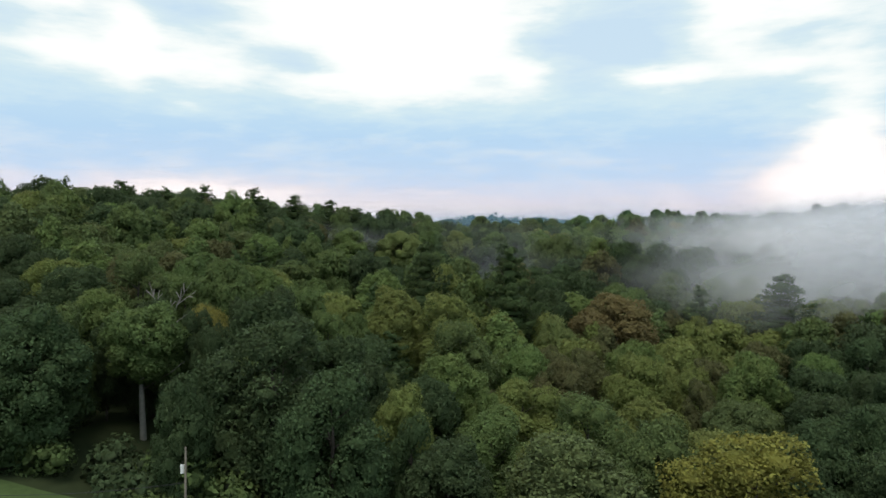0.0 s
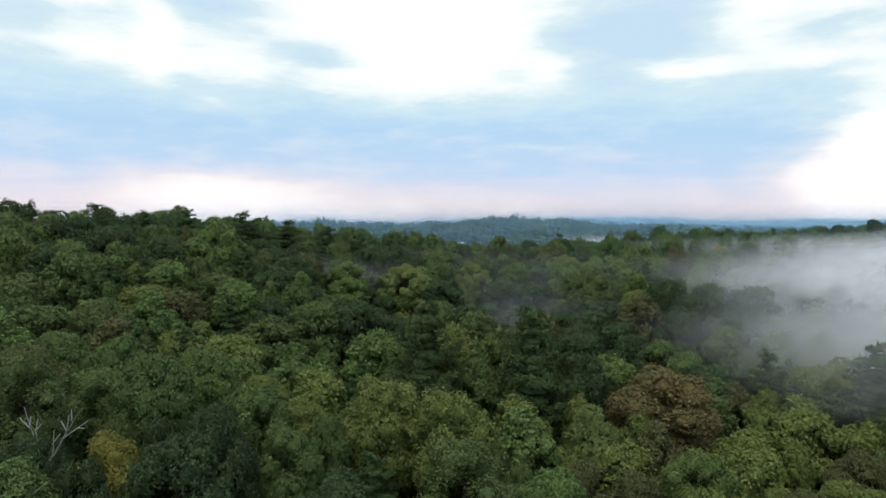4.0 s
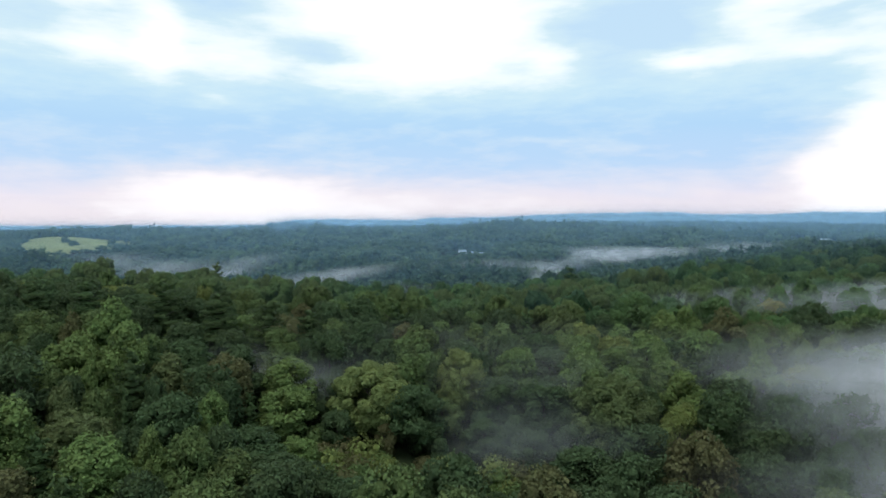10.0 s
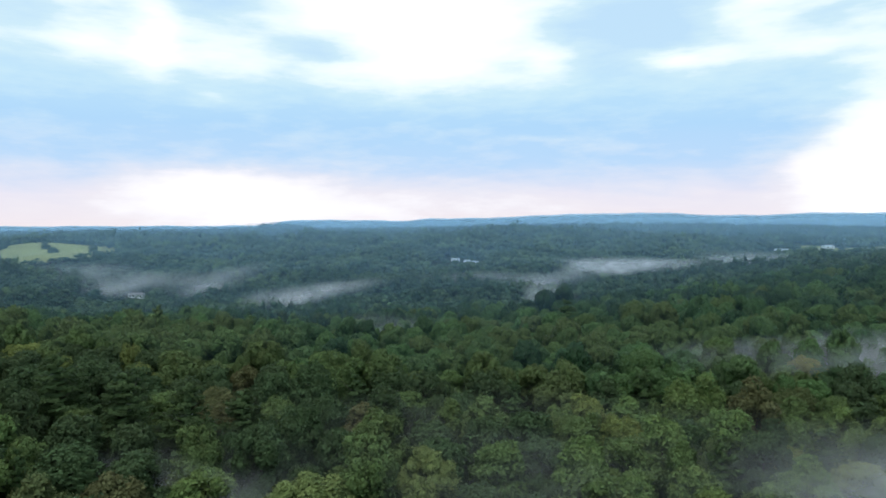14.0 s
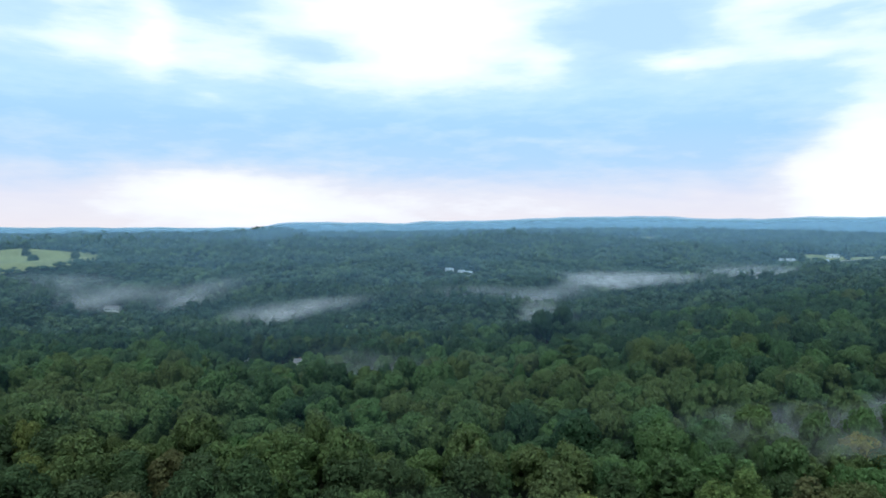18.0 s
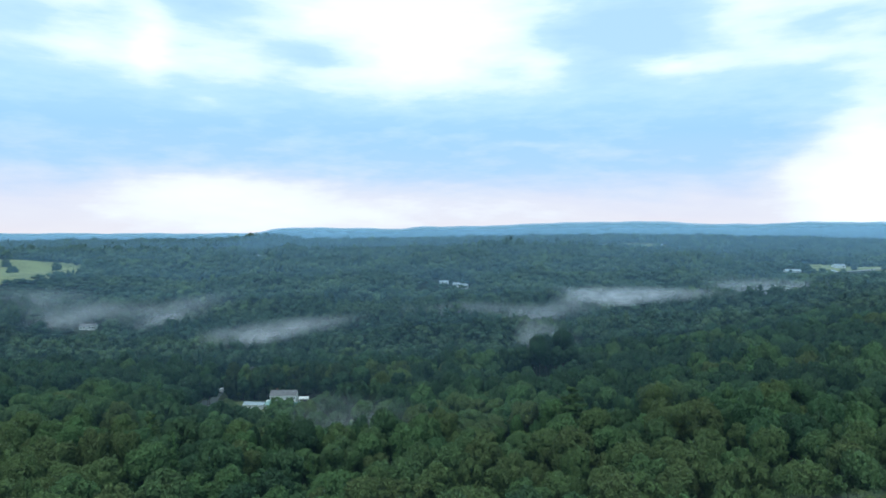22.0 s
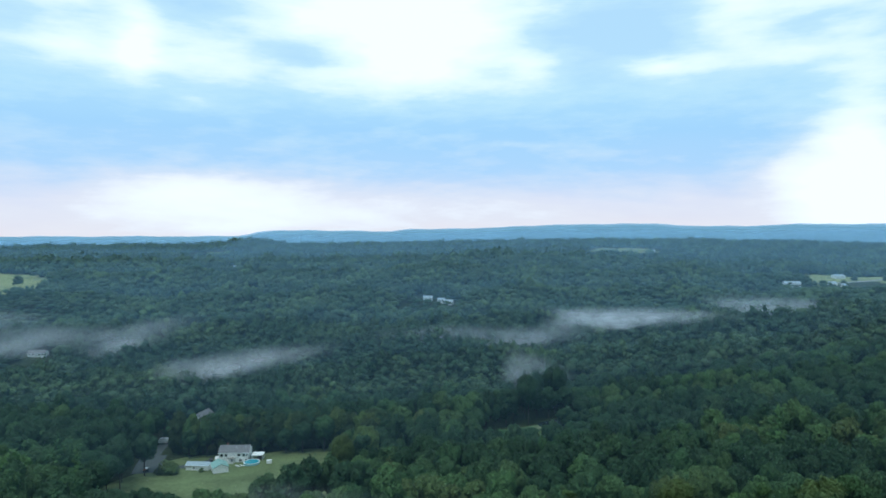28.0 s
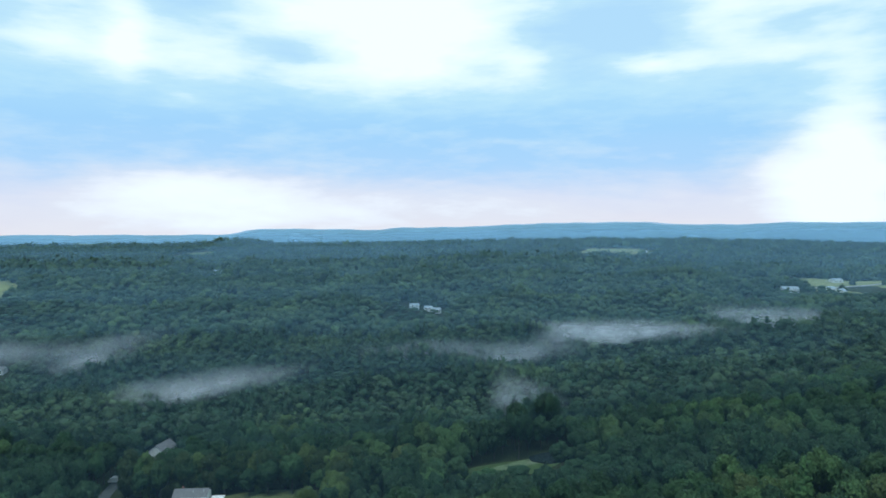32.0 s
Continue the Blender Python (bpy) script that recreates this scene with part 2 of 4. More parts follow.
def grid_axis(lo, hi, fine_lo, fine_hi, fine, coarse):
    a = list(np.arange(fine_lo, fine_hi + 0.1, fine))
    return np.array(sorted(set(list(np.arange(fine_lo - coarse, lo - 1, -coarse)) + a + list(np.arange(fine_hi + coarse, hi + 1, coarse)))))


gx, gy = grid_axis(-4600, 4600, -400, 400, 10, 100), grid_axis(-900, 4900, -60, 1000, 10, 60)
GX, GY = np.meshgrid(gx, gy)
idx = np.arange(GX.size).reshape(GX.shape)
quads = np.stack([idx[:-1, :-1], idx[:-1, 1:], idx[1:, 1:], idx[1:, :-1]], -1).reshape(-1, 4)
ground = mesh_object("ground", np.stack([GX, GY, ground_z(GX, GY)], -1).reshape(-1, 3), quads, SOIL, smooth=True)
tagged(ground, "hilly forest floor of dark soil and leaf litter", "ground", kind="structure")

# far blue ridge along the horizon
rx = np.arange(-3700, 3900, 40.0)


def ridge_top(x):
    steps = ((-1310, 70, 36), (-520, 30, -10), (-330, 60, 20), (330, 120, 18), (760, 160, 12), (1550, 130, -16), (2150, 150, 14))
    z = 58.0 + 0 * x
    for c, w, h in steps:
        z = z + h / (1 + np.exp(-(x - c) / (w * 0.4)))
    return z + 2.0 * np.sin(x / 90.0) + 1.5 * np.sin(x / 37.0 + 1)


rows = []
for k, (oy, f) in enumerate(((4560, -0.2), (4620, 0.55), (4680, 0.9), (4720, 1.0), (4850, 0.2))):
    rows.append(np.stack([rx, np.full_like(rx, oy) + 14 * np.sin(rx / 120 + k), np.where(f < 0, 0, ridge_top(rx) * f)], -1))
n = len(rx)
RV = np.concatenate(rows)
ri = np.arange(len(RV)).reshape(len(rows), n)
rq = np.stack([ri[:-1, :-1], ri[:-1, 1:], ri[1:, 1:], ri[1:, :-1]], -1).reshape(-1, 4)
FAR_WOODS = solid("far_wooded_slope", (0.05, 0.08, 0.05), 0.95, 0.25, 0.02)
tagged(mesh_object("far_ridge", RV, rq, FAR_WOODS, smooth=True), "long wooded mountain ridge, blue with distance", "mountain", kind="structure")

# ---------------------------------------------------------------- tree building
rng = np.random.default_rng(7)
ICO = bmesh.new()
bmesh.ops.create_icosphere(ICO, subdivisions=1, radius=1.0)
ICO_V, ICO_F = np.array([w.co[:] for w in ICO.verts]), np.array([[w.index for w in f.verts] for f in ICO.faces])
ICO.free()


def unit(a):
    return a / np.maximum(np.linalg.norm(a, axis=-1, keepdims=True), 1e-9)


def sprays(points, normals, size, r, narrow=0.62, lean=None):
    """Leaf sprays: a bent kite of two triangles at each point."""
    n = len(points)
    side = unit(np.cross(normals, r.normal(size=(n, 3))))
    along = np.cross(normals, side)
    s = size * r.uniform(0.5, 1.55, (n, 1))
    droop = normals * s * 0.12
    a, b = points - along * s * 0.5 - droop * 0.5, points + along * s * 0.55 - droop
    c, d = points + side * s * narrow * 0.5 + along * s * 0.05, points - side * s * narrow * 0.5 + along * s * 0.05
    v = np.stack([a, c, b, d], 1).reshape(-1, 3)
    k = np.arange(n)[:, None] * 4
    return v, np.concatenate([k + [0, 1, 3], k + [1, 2, 3]], 0), np.repeat(normals if lean is None else lean, 4, axis=0)


def joined(pieces):
    """Pieces of corners, faces and, for leaves, the way that they face, as one."""
    vs, fs, ns, at = [], [], [], 0
    for v, f, *n in pieces:
        vs.append(v)
        fs.append(f + at)
        ns.append(n[0] if n else unit(v - v.mean(0)))
        at += len(v)
    out = np.concatenate(vs), np.concatenate(fs)
    return (*out, np.concatenate(ns)) if any(len(p) > 2 for p in pieces) else out


def broad_crown(r, radius, height, base, lobes, leaves, size, flat=1.0, ruffle=0.42, fill=0.54):
    """A billowing crown: clumps of leaf sprays set on a dome, uneven, with gaps between."""
    cz, hz = base + height * 0.46, height * 0.54
    c, rad = [], []
    for k in range(lobes):
        for _ in range(30):
            d = unit(r.normal(size=3))
            if d[2] > -0.85:
                break
        q = r.uniform(0.6, 0.8) if k else 0.3
        lob = radius * r.uniform(0.75, 1.25) * 1.85 * max(1.0, height / (2.3 * radius)) ** 0.5 / np.sqrt(lobes)
        skirt = min(1.5, max(1.0, 0.85 / max(0.2, math.hypot(d[0], d[1])))) if d[2] < 0 else 1.0
        p = np.array([d[0] * radius * q * skirt, d[1] * radius * q * skirt, cz + d[2] * hz * q * flat])
        c.append(p)
        rad.append(lob)
    for k in range(4 if lobes > 10 else 0):
        a = r.uniform(0, 6.28)
        c.append(np.array([math.cos(a) * radius * 0.25, math.sin(a) * radius * 0.25, cz - hz * (0.2 + 0.2 * k)]))
        rad.append(radius * 0.34)
    lobes = len(c)
    c, rad = np.array(c), np.array(rad)
    pieces = []
    for p, q in zip(c, rad):
        wob = 1 + 0.2 * r.normal(size=(len(ICO_V), 1)).clip(-1, 1)
        out = unit(p - [0, 0, cz - hz * 0.5])
        pieces.append((p + ICO_V * wob * q * fill, ICO_F, unit(ICO_V + out * 1.2 + 1.6 * ruffle * r.normal(size=ICO_V.shape))))
    # every clump bulges into small tufts, and leaves cover it all round
    per = 11 if leaves > 200 else 4
    knob = unit(r.normal(size=(lobes, per, 3)) + [0, 0, 0.3])
    share = rad ** 2 / (rad ** 2).sum()
    which = r.choice(lobes, size=int(leaves * 2.3), p=share)
    d = unit(r.normal(size=(len(which), 3)) + [0, 0, 0.3])
    near_knob = np.einsum("nkj,nj->nk", knob[which], d)
    best = near_knob.argmax(1)
    bulge = np.exp(-((1 - near_knob.max(1)) / 0.13))
    pts = c[which] + d * (rad[which] * (0.76 + 0.36 * bulge) * (r.uniform(0.88, 1.1, len(which)) + 0.13 * r.exponential(0.6, len(which))))[:, None]
    # keep what is not buried in another clump
    dist = np.full(len(which), 9.0)
    for k, (p, q) in enumerate(zip(c, rad)):
        dist = np.minimum(dist, np.where(which == k, 9.0, np.linalg.norm(pts - p, axis=1) / q))
    keep = np.flatnonzero(dist > 0.84)[:leaves]
    e = unit(d + 1.5 * (d - knob[which, best]))[keep]
    nrm = unit(e + 1.0 * r.normal(size=(len(keep), 3)) + [0, 0, 0.2])
    whole = unit(pts[keep] - [0, 0, cz - hz * 0.5])
    pieces.append(sprays(pts[keep], nrm, size, r, lean=unit(e * 0.8 + d[keep] * 0.5 + whole * 0.9 + ruffle * r.normal(size=(len(keep), 3)))))
    return joined(pieces)


def pine_crown(r, radius, height, base, whorls, per, size):
    """Feathery boughs in level plates that turn up at the tips, closing to a rounded ragged top."""
    pts, nrm, way = [], [], []
    pieces = []
    for k in range(whorls):
        f = k / (whorls - 1)
        z = base + height * f * 0.96
        reach = radius * (1 - 0.74 * f ** 1.7) * (0.7 + 0.3 * min(1.0, f * 4)) * r.uniform(0.8, 1.12)
        n = max(4, int(8 - 3 * f))
        turn = r.uniform(0, 6.28)
        for b in range(n):
            a = turn + b * 6.283 / n + r.uniform(-0.35, 0.35)
            long = reach * r.uniform(0.65, 1.15)
            m = max(6, int(per * long / radius))
            t = r.uniform(0.1, 1.0, m) ** 0.65
            side = r.uniform(-1, 1, m) * long * 0.34 * np.minimum(t * 1.4, 1.25 - 0.6 * t)
            x, y = np.cos(a) * t * long - np.sin(a) * side, np.sin(a) * t * long + np.cos(a) * side
            lift = z + r.uniform(-0.8, 0.8) * height / whorls + 0.2 * long * t ** 2 - 0.05 * np.abs(side) + r.normal(size=m) * 0.2
            pts.append(np.stack([x, y, lift], 1))
            nrm.append(unit(r.normal(size=(m, 3)) * 0.5 + [np.cos(a) * 0.3, np.sin(a) * 0.3, 0.9]))
            way.append(unit(np.stack([np.cos(a) * (0.2 + t), np.sin(a) * (0.2 + t), 0.75 + 0 * t], 1) + 0.25 * r.normal(size=(m, 3))))
        core = reach * 0.42
        pieces.append((ICO_V * [core, core, height / whorls * 0.5] + [0, 0, z], ICO_F, unit(ICO_V + [0, 0, 0.2])))
    pieces.append(sprays(np.concatenate(pts), np.concatenate(nrm), size, r, 0.42, np.concatenate(way)))
    return joined(pieces)


def tube(p0, p1, r0, r1, sides=7):
    p0, p1 = np.array(p0, float), np.array(p1, float)
    ax = unit(p1 - p0)
    s = unit(np.cross(ax, [0.31, 0.77, 0.2]))
    t = np.cross(ax, s)
    a = np.arange(sides) * 2 * np.pi / sides
    ring = np.cos(a)[:, None] * s + np.sin(a)[:, None] * t
    v = np.concatenate([p0 + ring * r0, p1 + ring * r1])
    k = np.arange(sides)
    j = (k + 1) % sides
    return v, np.concatenate([np.stack([k, j, j + sides], 1), np.stack([k, j + sides, k + sides], 1)])


def trunk_geo(r, top, thick, limbs, spread, first):
    """A tapered trunk in three slightly crooked lengths, with limbs that fork."""
    p = [np.zeros(3) - [0, 0, 0.6]]
    for f in (0.35, 0.7, 1.0):
        p.append(np.array([r.normal() * 0.2, r.normal() * 0.2, top * f]))
    th = [thick * 1.25, thick, thick * 0.65, thick * 0.22]
    pieces = [tube(p[k], p[k + 1], th[k], th[k + 1]) for k in range(3)]
    for _ in range(limbs):
        z = r.uniform(first, 0.85) * top
        a = r.uniform(0, 6.28)
        q0 = np.array([0, 0, z])
        q1 = q0 + np.array([np.cos(a), np.sin(a), 0.7]) * spread * r.uniform(0.45, 0.7)
        q2 = q1 + np.array([np.cos(a + 0.4), np.sin(a + 0.4), 0.9]) * spread * 0.35
        pieces += [tube(q0, q1, thick * 0.42, thick * 0.22, 5), tube(q1, q2, thick * 0.22, thick * 0.06, 5)]
    return joined(pieces)


def mesh_only(name, geo, mat):
    ob = mesh_object(name, geo[0], geo[1], mat, lean=geo[2] if len(geo) > 2 else None)
    me = ob.data
    bpy.data.objects.remove(ob)
    return me


COLOURED = {}


def coloured(me, mat):
    """The mesh with its leaves in another material, made once for each pair."""
    if me.materials[0] == mat:
        return me
    key = (me.name, mat.name)
    if key not in COLOURED:
        COLOURED[key] = me.copy()
        COLOURED[key].materials[0] = mat
    return COLOURED[key]


# crown and trunk shapes, for a tree 18 m high: crown radius about 5.5 m
SHAPES = {"near": [], "mid": [], "pine_near": [], "pine_mid": []}
for k in range(8):
    R, H = rng.uniform(4.4, 6.6), rng.uniform(14.8, 18.0) if k > 1 else 20.5
    SHAPES["near"].append((mesh_only("crown", broad_crown(rng, R, H, 18 - H, int(rng.integers(44, 70)), 34000, 0.28), LEAF["green"]), mesh_only("trunk", trunk_geo(rng, 14.5, 0.27, 5, 3.2, 0.35), BARK)))
for k in range(8):
    R, H = rng.uniform(4.4, 6.4), rng.uniform(14.5, 18.5)
    SHAPES["mid"].append((mesh_only("crown", broad_crown(rng, R, H, 18 - H, int(rng.integers(32, 50)), 9000, 0.54), LEAF["green"]), mesh_only("trunk", trunk_geo(rng, 14.5, 0.27, 3, 3.2, 0.4), BARK)))
for k in range(3):
    SHAPES["pine_near"].append((mesh_only("crown", pine_crown(rng, 5.8, 15.6, 2.6, 15, 210, 0.46), LEAF["pine"]), mesh_only("trunk", trunk_geo(rng, 16.0, 0.27, 5, 4, 0.25), BARK)))
    SHAPES["pine_mid"].append((mesh_only("crown", pine_crown(rng, 5.0, 15.0, 3.0, 12, 90, 0.66), LEAF["pine"]), mesh_only("trunk", trunk_geo(rng, 16.0, 0.27, 2, 4, 0.25), BARK)))

KINDS = {
    "green": ("oak_tree", "broad-crowned forest tree in full mid-green leaf"),
    "fresh": ("hickory_tree", "full-crowned forest tree with fresh green leaves"),
    "yellow": ("maple_tree", "rounded forest tree with yellowish green leaves"),
    "dark": ("ash_tree", "tall forest tree with dense dark green leaves"),
    "bright": ("tulip_tree", "large domed tree with bright green leaves standing proud"),
    "grey": ("linden_tree", "smooth domed tree with grey-green leaves"),
    "gold": ("birch_tree", "small forest tree turned golden yellow"),
    "russet": ("beech_tree", "broad tree turned russet brown among green ones"),
    "brown": ("chestnut_tree", "forest tree with dull brownish green leaves"),
    "pine": ("pine_tree", "layered evergreen pine standing in the forest"),
}
TAKEN = []


def plant(x, y, hue, height=None, wide=1.0, shape=None, near=True, top=None, label=None):
    """One tree on the ground at x, y: an empty with its trunk and crown."""
    z = float(ground_z(x, y))
    if top is not None:
        height = top - z
    height = height or 18 * rng.uniform(0.85, 1.12)
    if hue == "pine" and shape is not None:
        shape = None
    pool = SHAPES[("pine_" if hue == "pine" else "") + ("near" if near else "mid")]
    some = min(len(pool), 3 if near else 4)
    crown_me, trunk_me = pool[(2 * list(LEAF).index(hue) + rng.integers(some)) % len(pool) if shape is None else shape]
    name, text = KINDS[hue]
    root = tagged(new(name), label or text, "tree", "forest trees")
    root.matrix_basis = Matrix.LocRotScale((x, y, z), Euler((0, 0, rng.uniform(0, 6.28))), (height / 18 * wide, height / 18 * wide, height / 18))
    t = new("trunk", trunk_me)
    c = new("crown", coloured(crown_me, LEAF[hue]))
    t.parent = c.parent = root
    TAKEN.append((x, y, 5.0 * height / 18 * wide))
    return root


# trees that stand out: x, y, hue, height of the top, breadth
LANDMARKS = [
    (49, 213, "yellow", -2.5, 1.0),
    (-4, 150, "pine", -1.0, 0.9), (15.5, 151, "pine", -1.5, 0.9), (-9, 124, "yellow", -7.0, 0.95), (1, 121, "yellow", -9.0, 0.9), (24, 138, "bright", -14.0, 0.8), (-30, 135, "yellow", -10.5, 1.1), (39, 150, "russet", -10.5, 1.6), (-35.5, 99, "gold", -9.5, 0.9),
    (79, 153, "pine", -8, 1.3), (3, 112, "green", -13, 1.1), (12.6, 64, "grey", -17.5, 1.45), (30, 64, "gold", -18.0, 1.35)]
LANDMARKS += [
    (-46, 74, "dark", -6, 1.05), (-20, 77, "dark", -8.5, 1.15), (-5, 80, "yellow", -16.5, 0.9), (47, 114, "brown", -20, 0.9),
    (106, 299, "gold", 9, 1.0), (-152, 240, "dark", 21.0, 1.1), (-117, 240, "pine", 20.8, 1.25), (-102, 242, "pine", 18.6, 1.1), (-87, 240, "pine", 19.2, 1.25), (-71, 246, "pine", 18.6, 1.3),
    (-55, 242, "pine", 16.0, 1.2), (-42, 242, "pine", 14.0, 1.15), (-33, 246, "pine", 11.5, 1.1), (56, 400, "pine", 13, 1.2), (26, 118, "brown", -18, 0.9)]
for k, (x, y, hue, top, wide) in enumerate(LANDMARKS):
    deep = hue != "pine" and y < 260
    plant(x, y, hue, top=top, wide=wide, near=y < 260, shape=k % 2 if deep else None)

# three full domes of leaves in the hollow
DOMES = [(mesh_only("crown", broad_crown(rng, 7.6, 17.5, 0.5, 110, 34000, 0.36), LEAF["bright"]), mesh_only("trunk", trunk_geo(rng, 13, 0.35, 3, 3.5, 0.4), BARK)) for _ in range(2)]
for k, (x, y, hue, top, wide) in enumerate(((-14, 223, "bright", 3.8, 1.32), (5, 236, "bright", 4.2, 0.9), (37, 218, "grey", 2.6, 1.1))):
    dome = plant(x, y, hue, top=top, wide=wide, shape=0, near=True)
    for ob in dome.children:
        leafy = ob.name.startswith("crown")
        ob.data = coloured(DOMES[k % 2][0], LEAF[hue]) if leafy else DOMES[k % 2][1]

# a pale-stemmed tree with its crown held high, and the bare fork of a dead one behind it
SHAPES["tall"] = [(mesh_only("crown", broad_crown(rng, 4.8, 10.5, 7.5, 44, 24000, 0.29), LEAF["green"]), mesh_only("trunk", trunk_geo(rng, 16, 0.3, 5, 4.5, 0.4), BARK_PALE)) for _ in range(3)]


def plant_tall(x, y, hue, height, wide=1.0):
    root = plant(x, y, hue, height, wide, shape=0, near=False, label="tall tree with a bare pale trunk at the wood's edge")
    crown_me, trunk_me = SHAPES["tall"][rng.integers(3)]
    for ob in root.children:
        slot = ob.name.startswith("crown")
        ob.data = coloured(crown_me, LEAF[hue]) if slot else trunk_me


plant_tall(-39, 85.5, "green", -8.0 - float(ground_z(-39, 85.5)), 1.15)
snag = tagged(new("dead_tree"), "pale dead tree with bare forked branches above the leaves", "tree")
SZ = float(ground_z(-41, 96.4))
snag.matrix_basis = pose(-41, 96.4, SZ, 0, 0, 0)
FORK = -12.8 - SZ
mesh_object("trunk", *joined([tube((0.4, 0, -0.5), (0.2, 0, FORK * 0.6), 0.3, 0.2), tube((0.2, 0, FORK * 0.6), (0, 0, FORK), 0.2, 0.15)]), BARK_PALE, parent=snag)
for limb in ([(0, 0), (1.2, 1.6), (2.1, 3.2), (3.0, 5.0), (4.0, 6.4)], [(2.1, 3.2), (3.6, 4.3), (4.6, 5.0)], [(1.2, 1.6), (2.4, 4.0), (2.6, 5.6)], [(0, 0), (-0.6, 1.9), (-1.5, 4.2), (-2.3, 6.4)],
             [(-0.6, 1.9), (-0.9, 3.9), (-0.7, 5.2)], [(-1.5, 4.2), (-2.6, 5.2)], [(0, 0), (0.9, 1.4), (1.0, 4.0)], [(0, -1.5), (-1.8, 0.2), (-2.8, 0.9)], [(3.0, 5.0), (2.9, 6.2)], [(2.4, 4.0), (1.8, 5.0)], [(-1.5, 4.2), (-1.4, 5.4)], [(3.6, 4.3), (4.3, 4.2)], [(0.95, 2.6), (1.7, 3.6)], [(-0.9, 3.9), (-0.2, 4.7)]):
    n = len(limb)
    mesh_object("branch", *joined([tube((a[0], 0.1 * k, FORK + a[1]), (b[0], 0.1 * k + 0.1, FORK + b[1]), 0.075 - 0.014 * k, 0.062 - 0.014 * k, 6) for k, (a, b) in enumerate(zip(limb, limb[1:]))]), BARK_PALE, parent=snag)

# open ground: centre x, y, half width, half depth, turn in degrees
CLEARINGS = [
    (-63, 510, 50, 57, 0), (-122, 560, 13, 24, 10), (66, 585, 26, 13, 10), (88, 600, 14, 11, 10), (-34, 55, 22, 12, 0), (-35, 74, 7, 10, 0), (2, 205, 26, 9, 0), (-634, 1140, 88, 132, 31),
    (640, 1220, 95, 85, 0), (437, 1107, 22, 14, 0), (514, 1172, 18, 10, 0), (505, 2060, 105, 210, -20), (-720, 2300, 80, 170, 0), (-985, 1790, 55, 70, 0), (10, 1042, 34, 16, -12), (-125, 622, 11, 20, 23), (-337, 798, 15, 38, 30), (-131, 580, 5, 13, 0)]


def is_open(x, y):
    out = np.zeros(np.shape(x), bool)
    for cx, cy, a, b, turn in CLEARINGS:
        c, s = math.cos(radians(turn)), math.sin(radians(turn))
        px, py = (x - cx) * c + (y - cy) * s, (y - cy) * c - (x - cx) * s
        out |= (px / a) ** 4 + (py / b) ** 4 < 1
    return out


def scatter(y0, y1, step, slope=0.74, extra=14.0):
    """Jittered places over the wedge of land that comes into view."""
    out = []
    y = y0
    while y < y1:
        half = slope * y + extra
        xs = np.arange(-half, half, step)
        jx, jy = rng.uniform(-0.36, 0.36, (2, len(xs))) * step
        out.append(np.stack([xs + jx + (step / 2 if round(y / step) % 2 else 0), y + jy], 1))
        y += step * 0.9
    out = np.concatenate(out)
    return out[~is_open(out[:, 0], out[:, 1])]


def stand(x, y):
    """Patches of the forest where one hue prevails."""
    return noise.noise((x * 0.018, y * 0.018, 3.0)) + 0.5 * noise.noise((x * 0.05, y * 0.05, 9.0))


def pick_hue(x, y):
    # hue tone shifts with distance: paler past y 112, darker past 185
    s, p = stand(x, y) + 0.08 * min(1.0, (y - 112) / 60) - 0.24 * min(1.0, max(0.0, (y - 185) / 25)), rng.uniform()
    # the hillside's shadow side past y 228 is put in as dark leaves
    if (y < 104 and x < 4) or (y > 228 and -110 < x < 28 and p > 0.6):
        return "dark" if p > (0.22 if y < 104 else 0.32) else "green" if p > 0.06 else "fresh"
    if y > 100 and (p < 0.05 or noise.noise((x * 0.03, y * 0.03, 40.0)) > 0.45 and p < 0.5):
        return "pine"
    if p < 0.10:
        return "brown"
    if s + rng.normal() * 0.22 > 0.30:
        return "yellow"
    if s + rng.normal() * 0.22 < -0.14:
        return "dark"
    return "grey" if p > 0.92 else "fresh" if p > 0.55 else "green"


def thrown(y0, y1, small, large, tries, held=(), slope=0.72, extra=12.0):
    """Places with crowns of many sizes that crowd but don't overlap much."""
    cell, grid, out = 2 * large, {}, []

    def fits(x, y, q):
        i, j = int(x // cell), int(y // cell)
        for a in (i - 1, i, i + 1):
            for b in (j - 1, j, j + 1):
                for px, py, pq in grid.get((a, b), ()):
                    if (px - x) ** 2 + (py - y) ** 2 < ((pq + q) * 0.92) ** 2:
                        return False
        return True

    for x, y, q in held:
        grid.setdefault((int(x // cell), int(y // cell)), []).append((x, y, q * 0.85))
    ys = np.sqrt(rng.uniform(y0 ** 2, y1 ** 2, tries))
    xs = rng.uniform(-1, 1, tries) * (slope * ys + extra)
    qs = np.sort(small + (large - small) * rng.uniform(0, 1, tries) ** 1.6)[::-1]
    shut = is_open(xs, ys)
    for x, y, q, s in zip(xs.tolist(), ys.tolist(), qs.tolist(), shut.tolist()):
        if not s and fits(x, y, q):
            grid.setdefault((int(x // cell), int(y // cell)), []).append((x, y, q))
            out.append((x, y, q))
    return out


# low young growth: centre x, y, half width, half depth
LOWS = [(2, 203, 32, 12), (4, 225, 9, 7), (-10, 204, 24, 13), (17, 222, 5, 14), (-346, 780, 30, 46), (5, 1000, 55, 60), (600, 1105, 130, 70), (-118, 606, 17, 18), (470, 1690, 110, 70), (66, 556, 34, 22), (-520, 960, 120, 80), (760, 1290, 60, 60), (-330, 1290, 30, 60), (420, 1065, 40, 50), (490, 1120, 40, 50)]


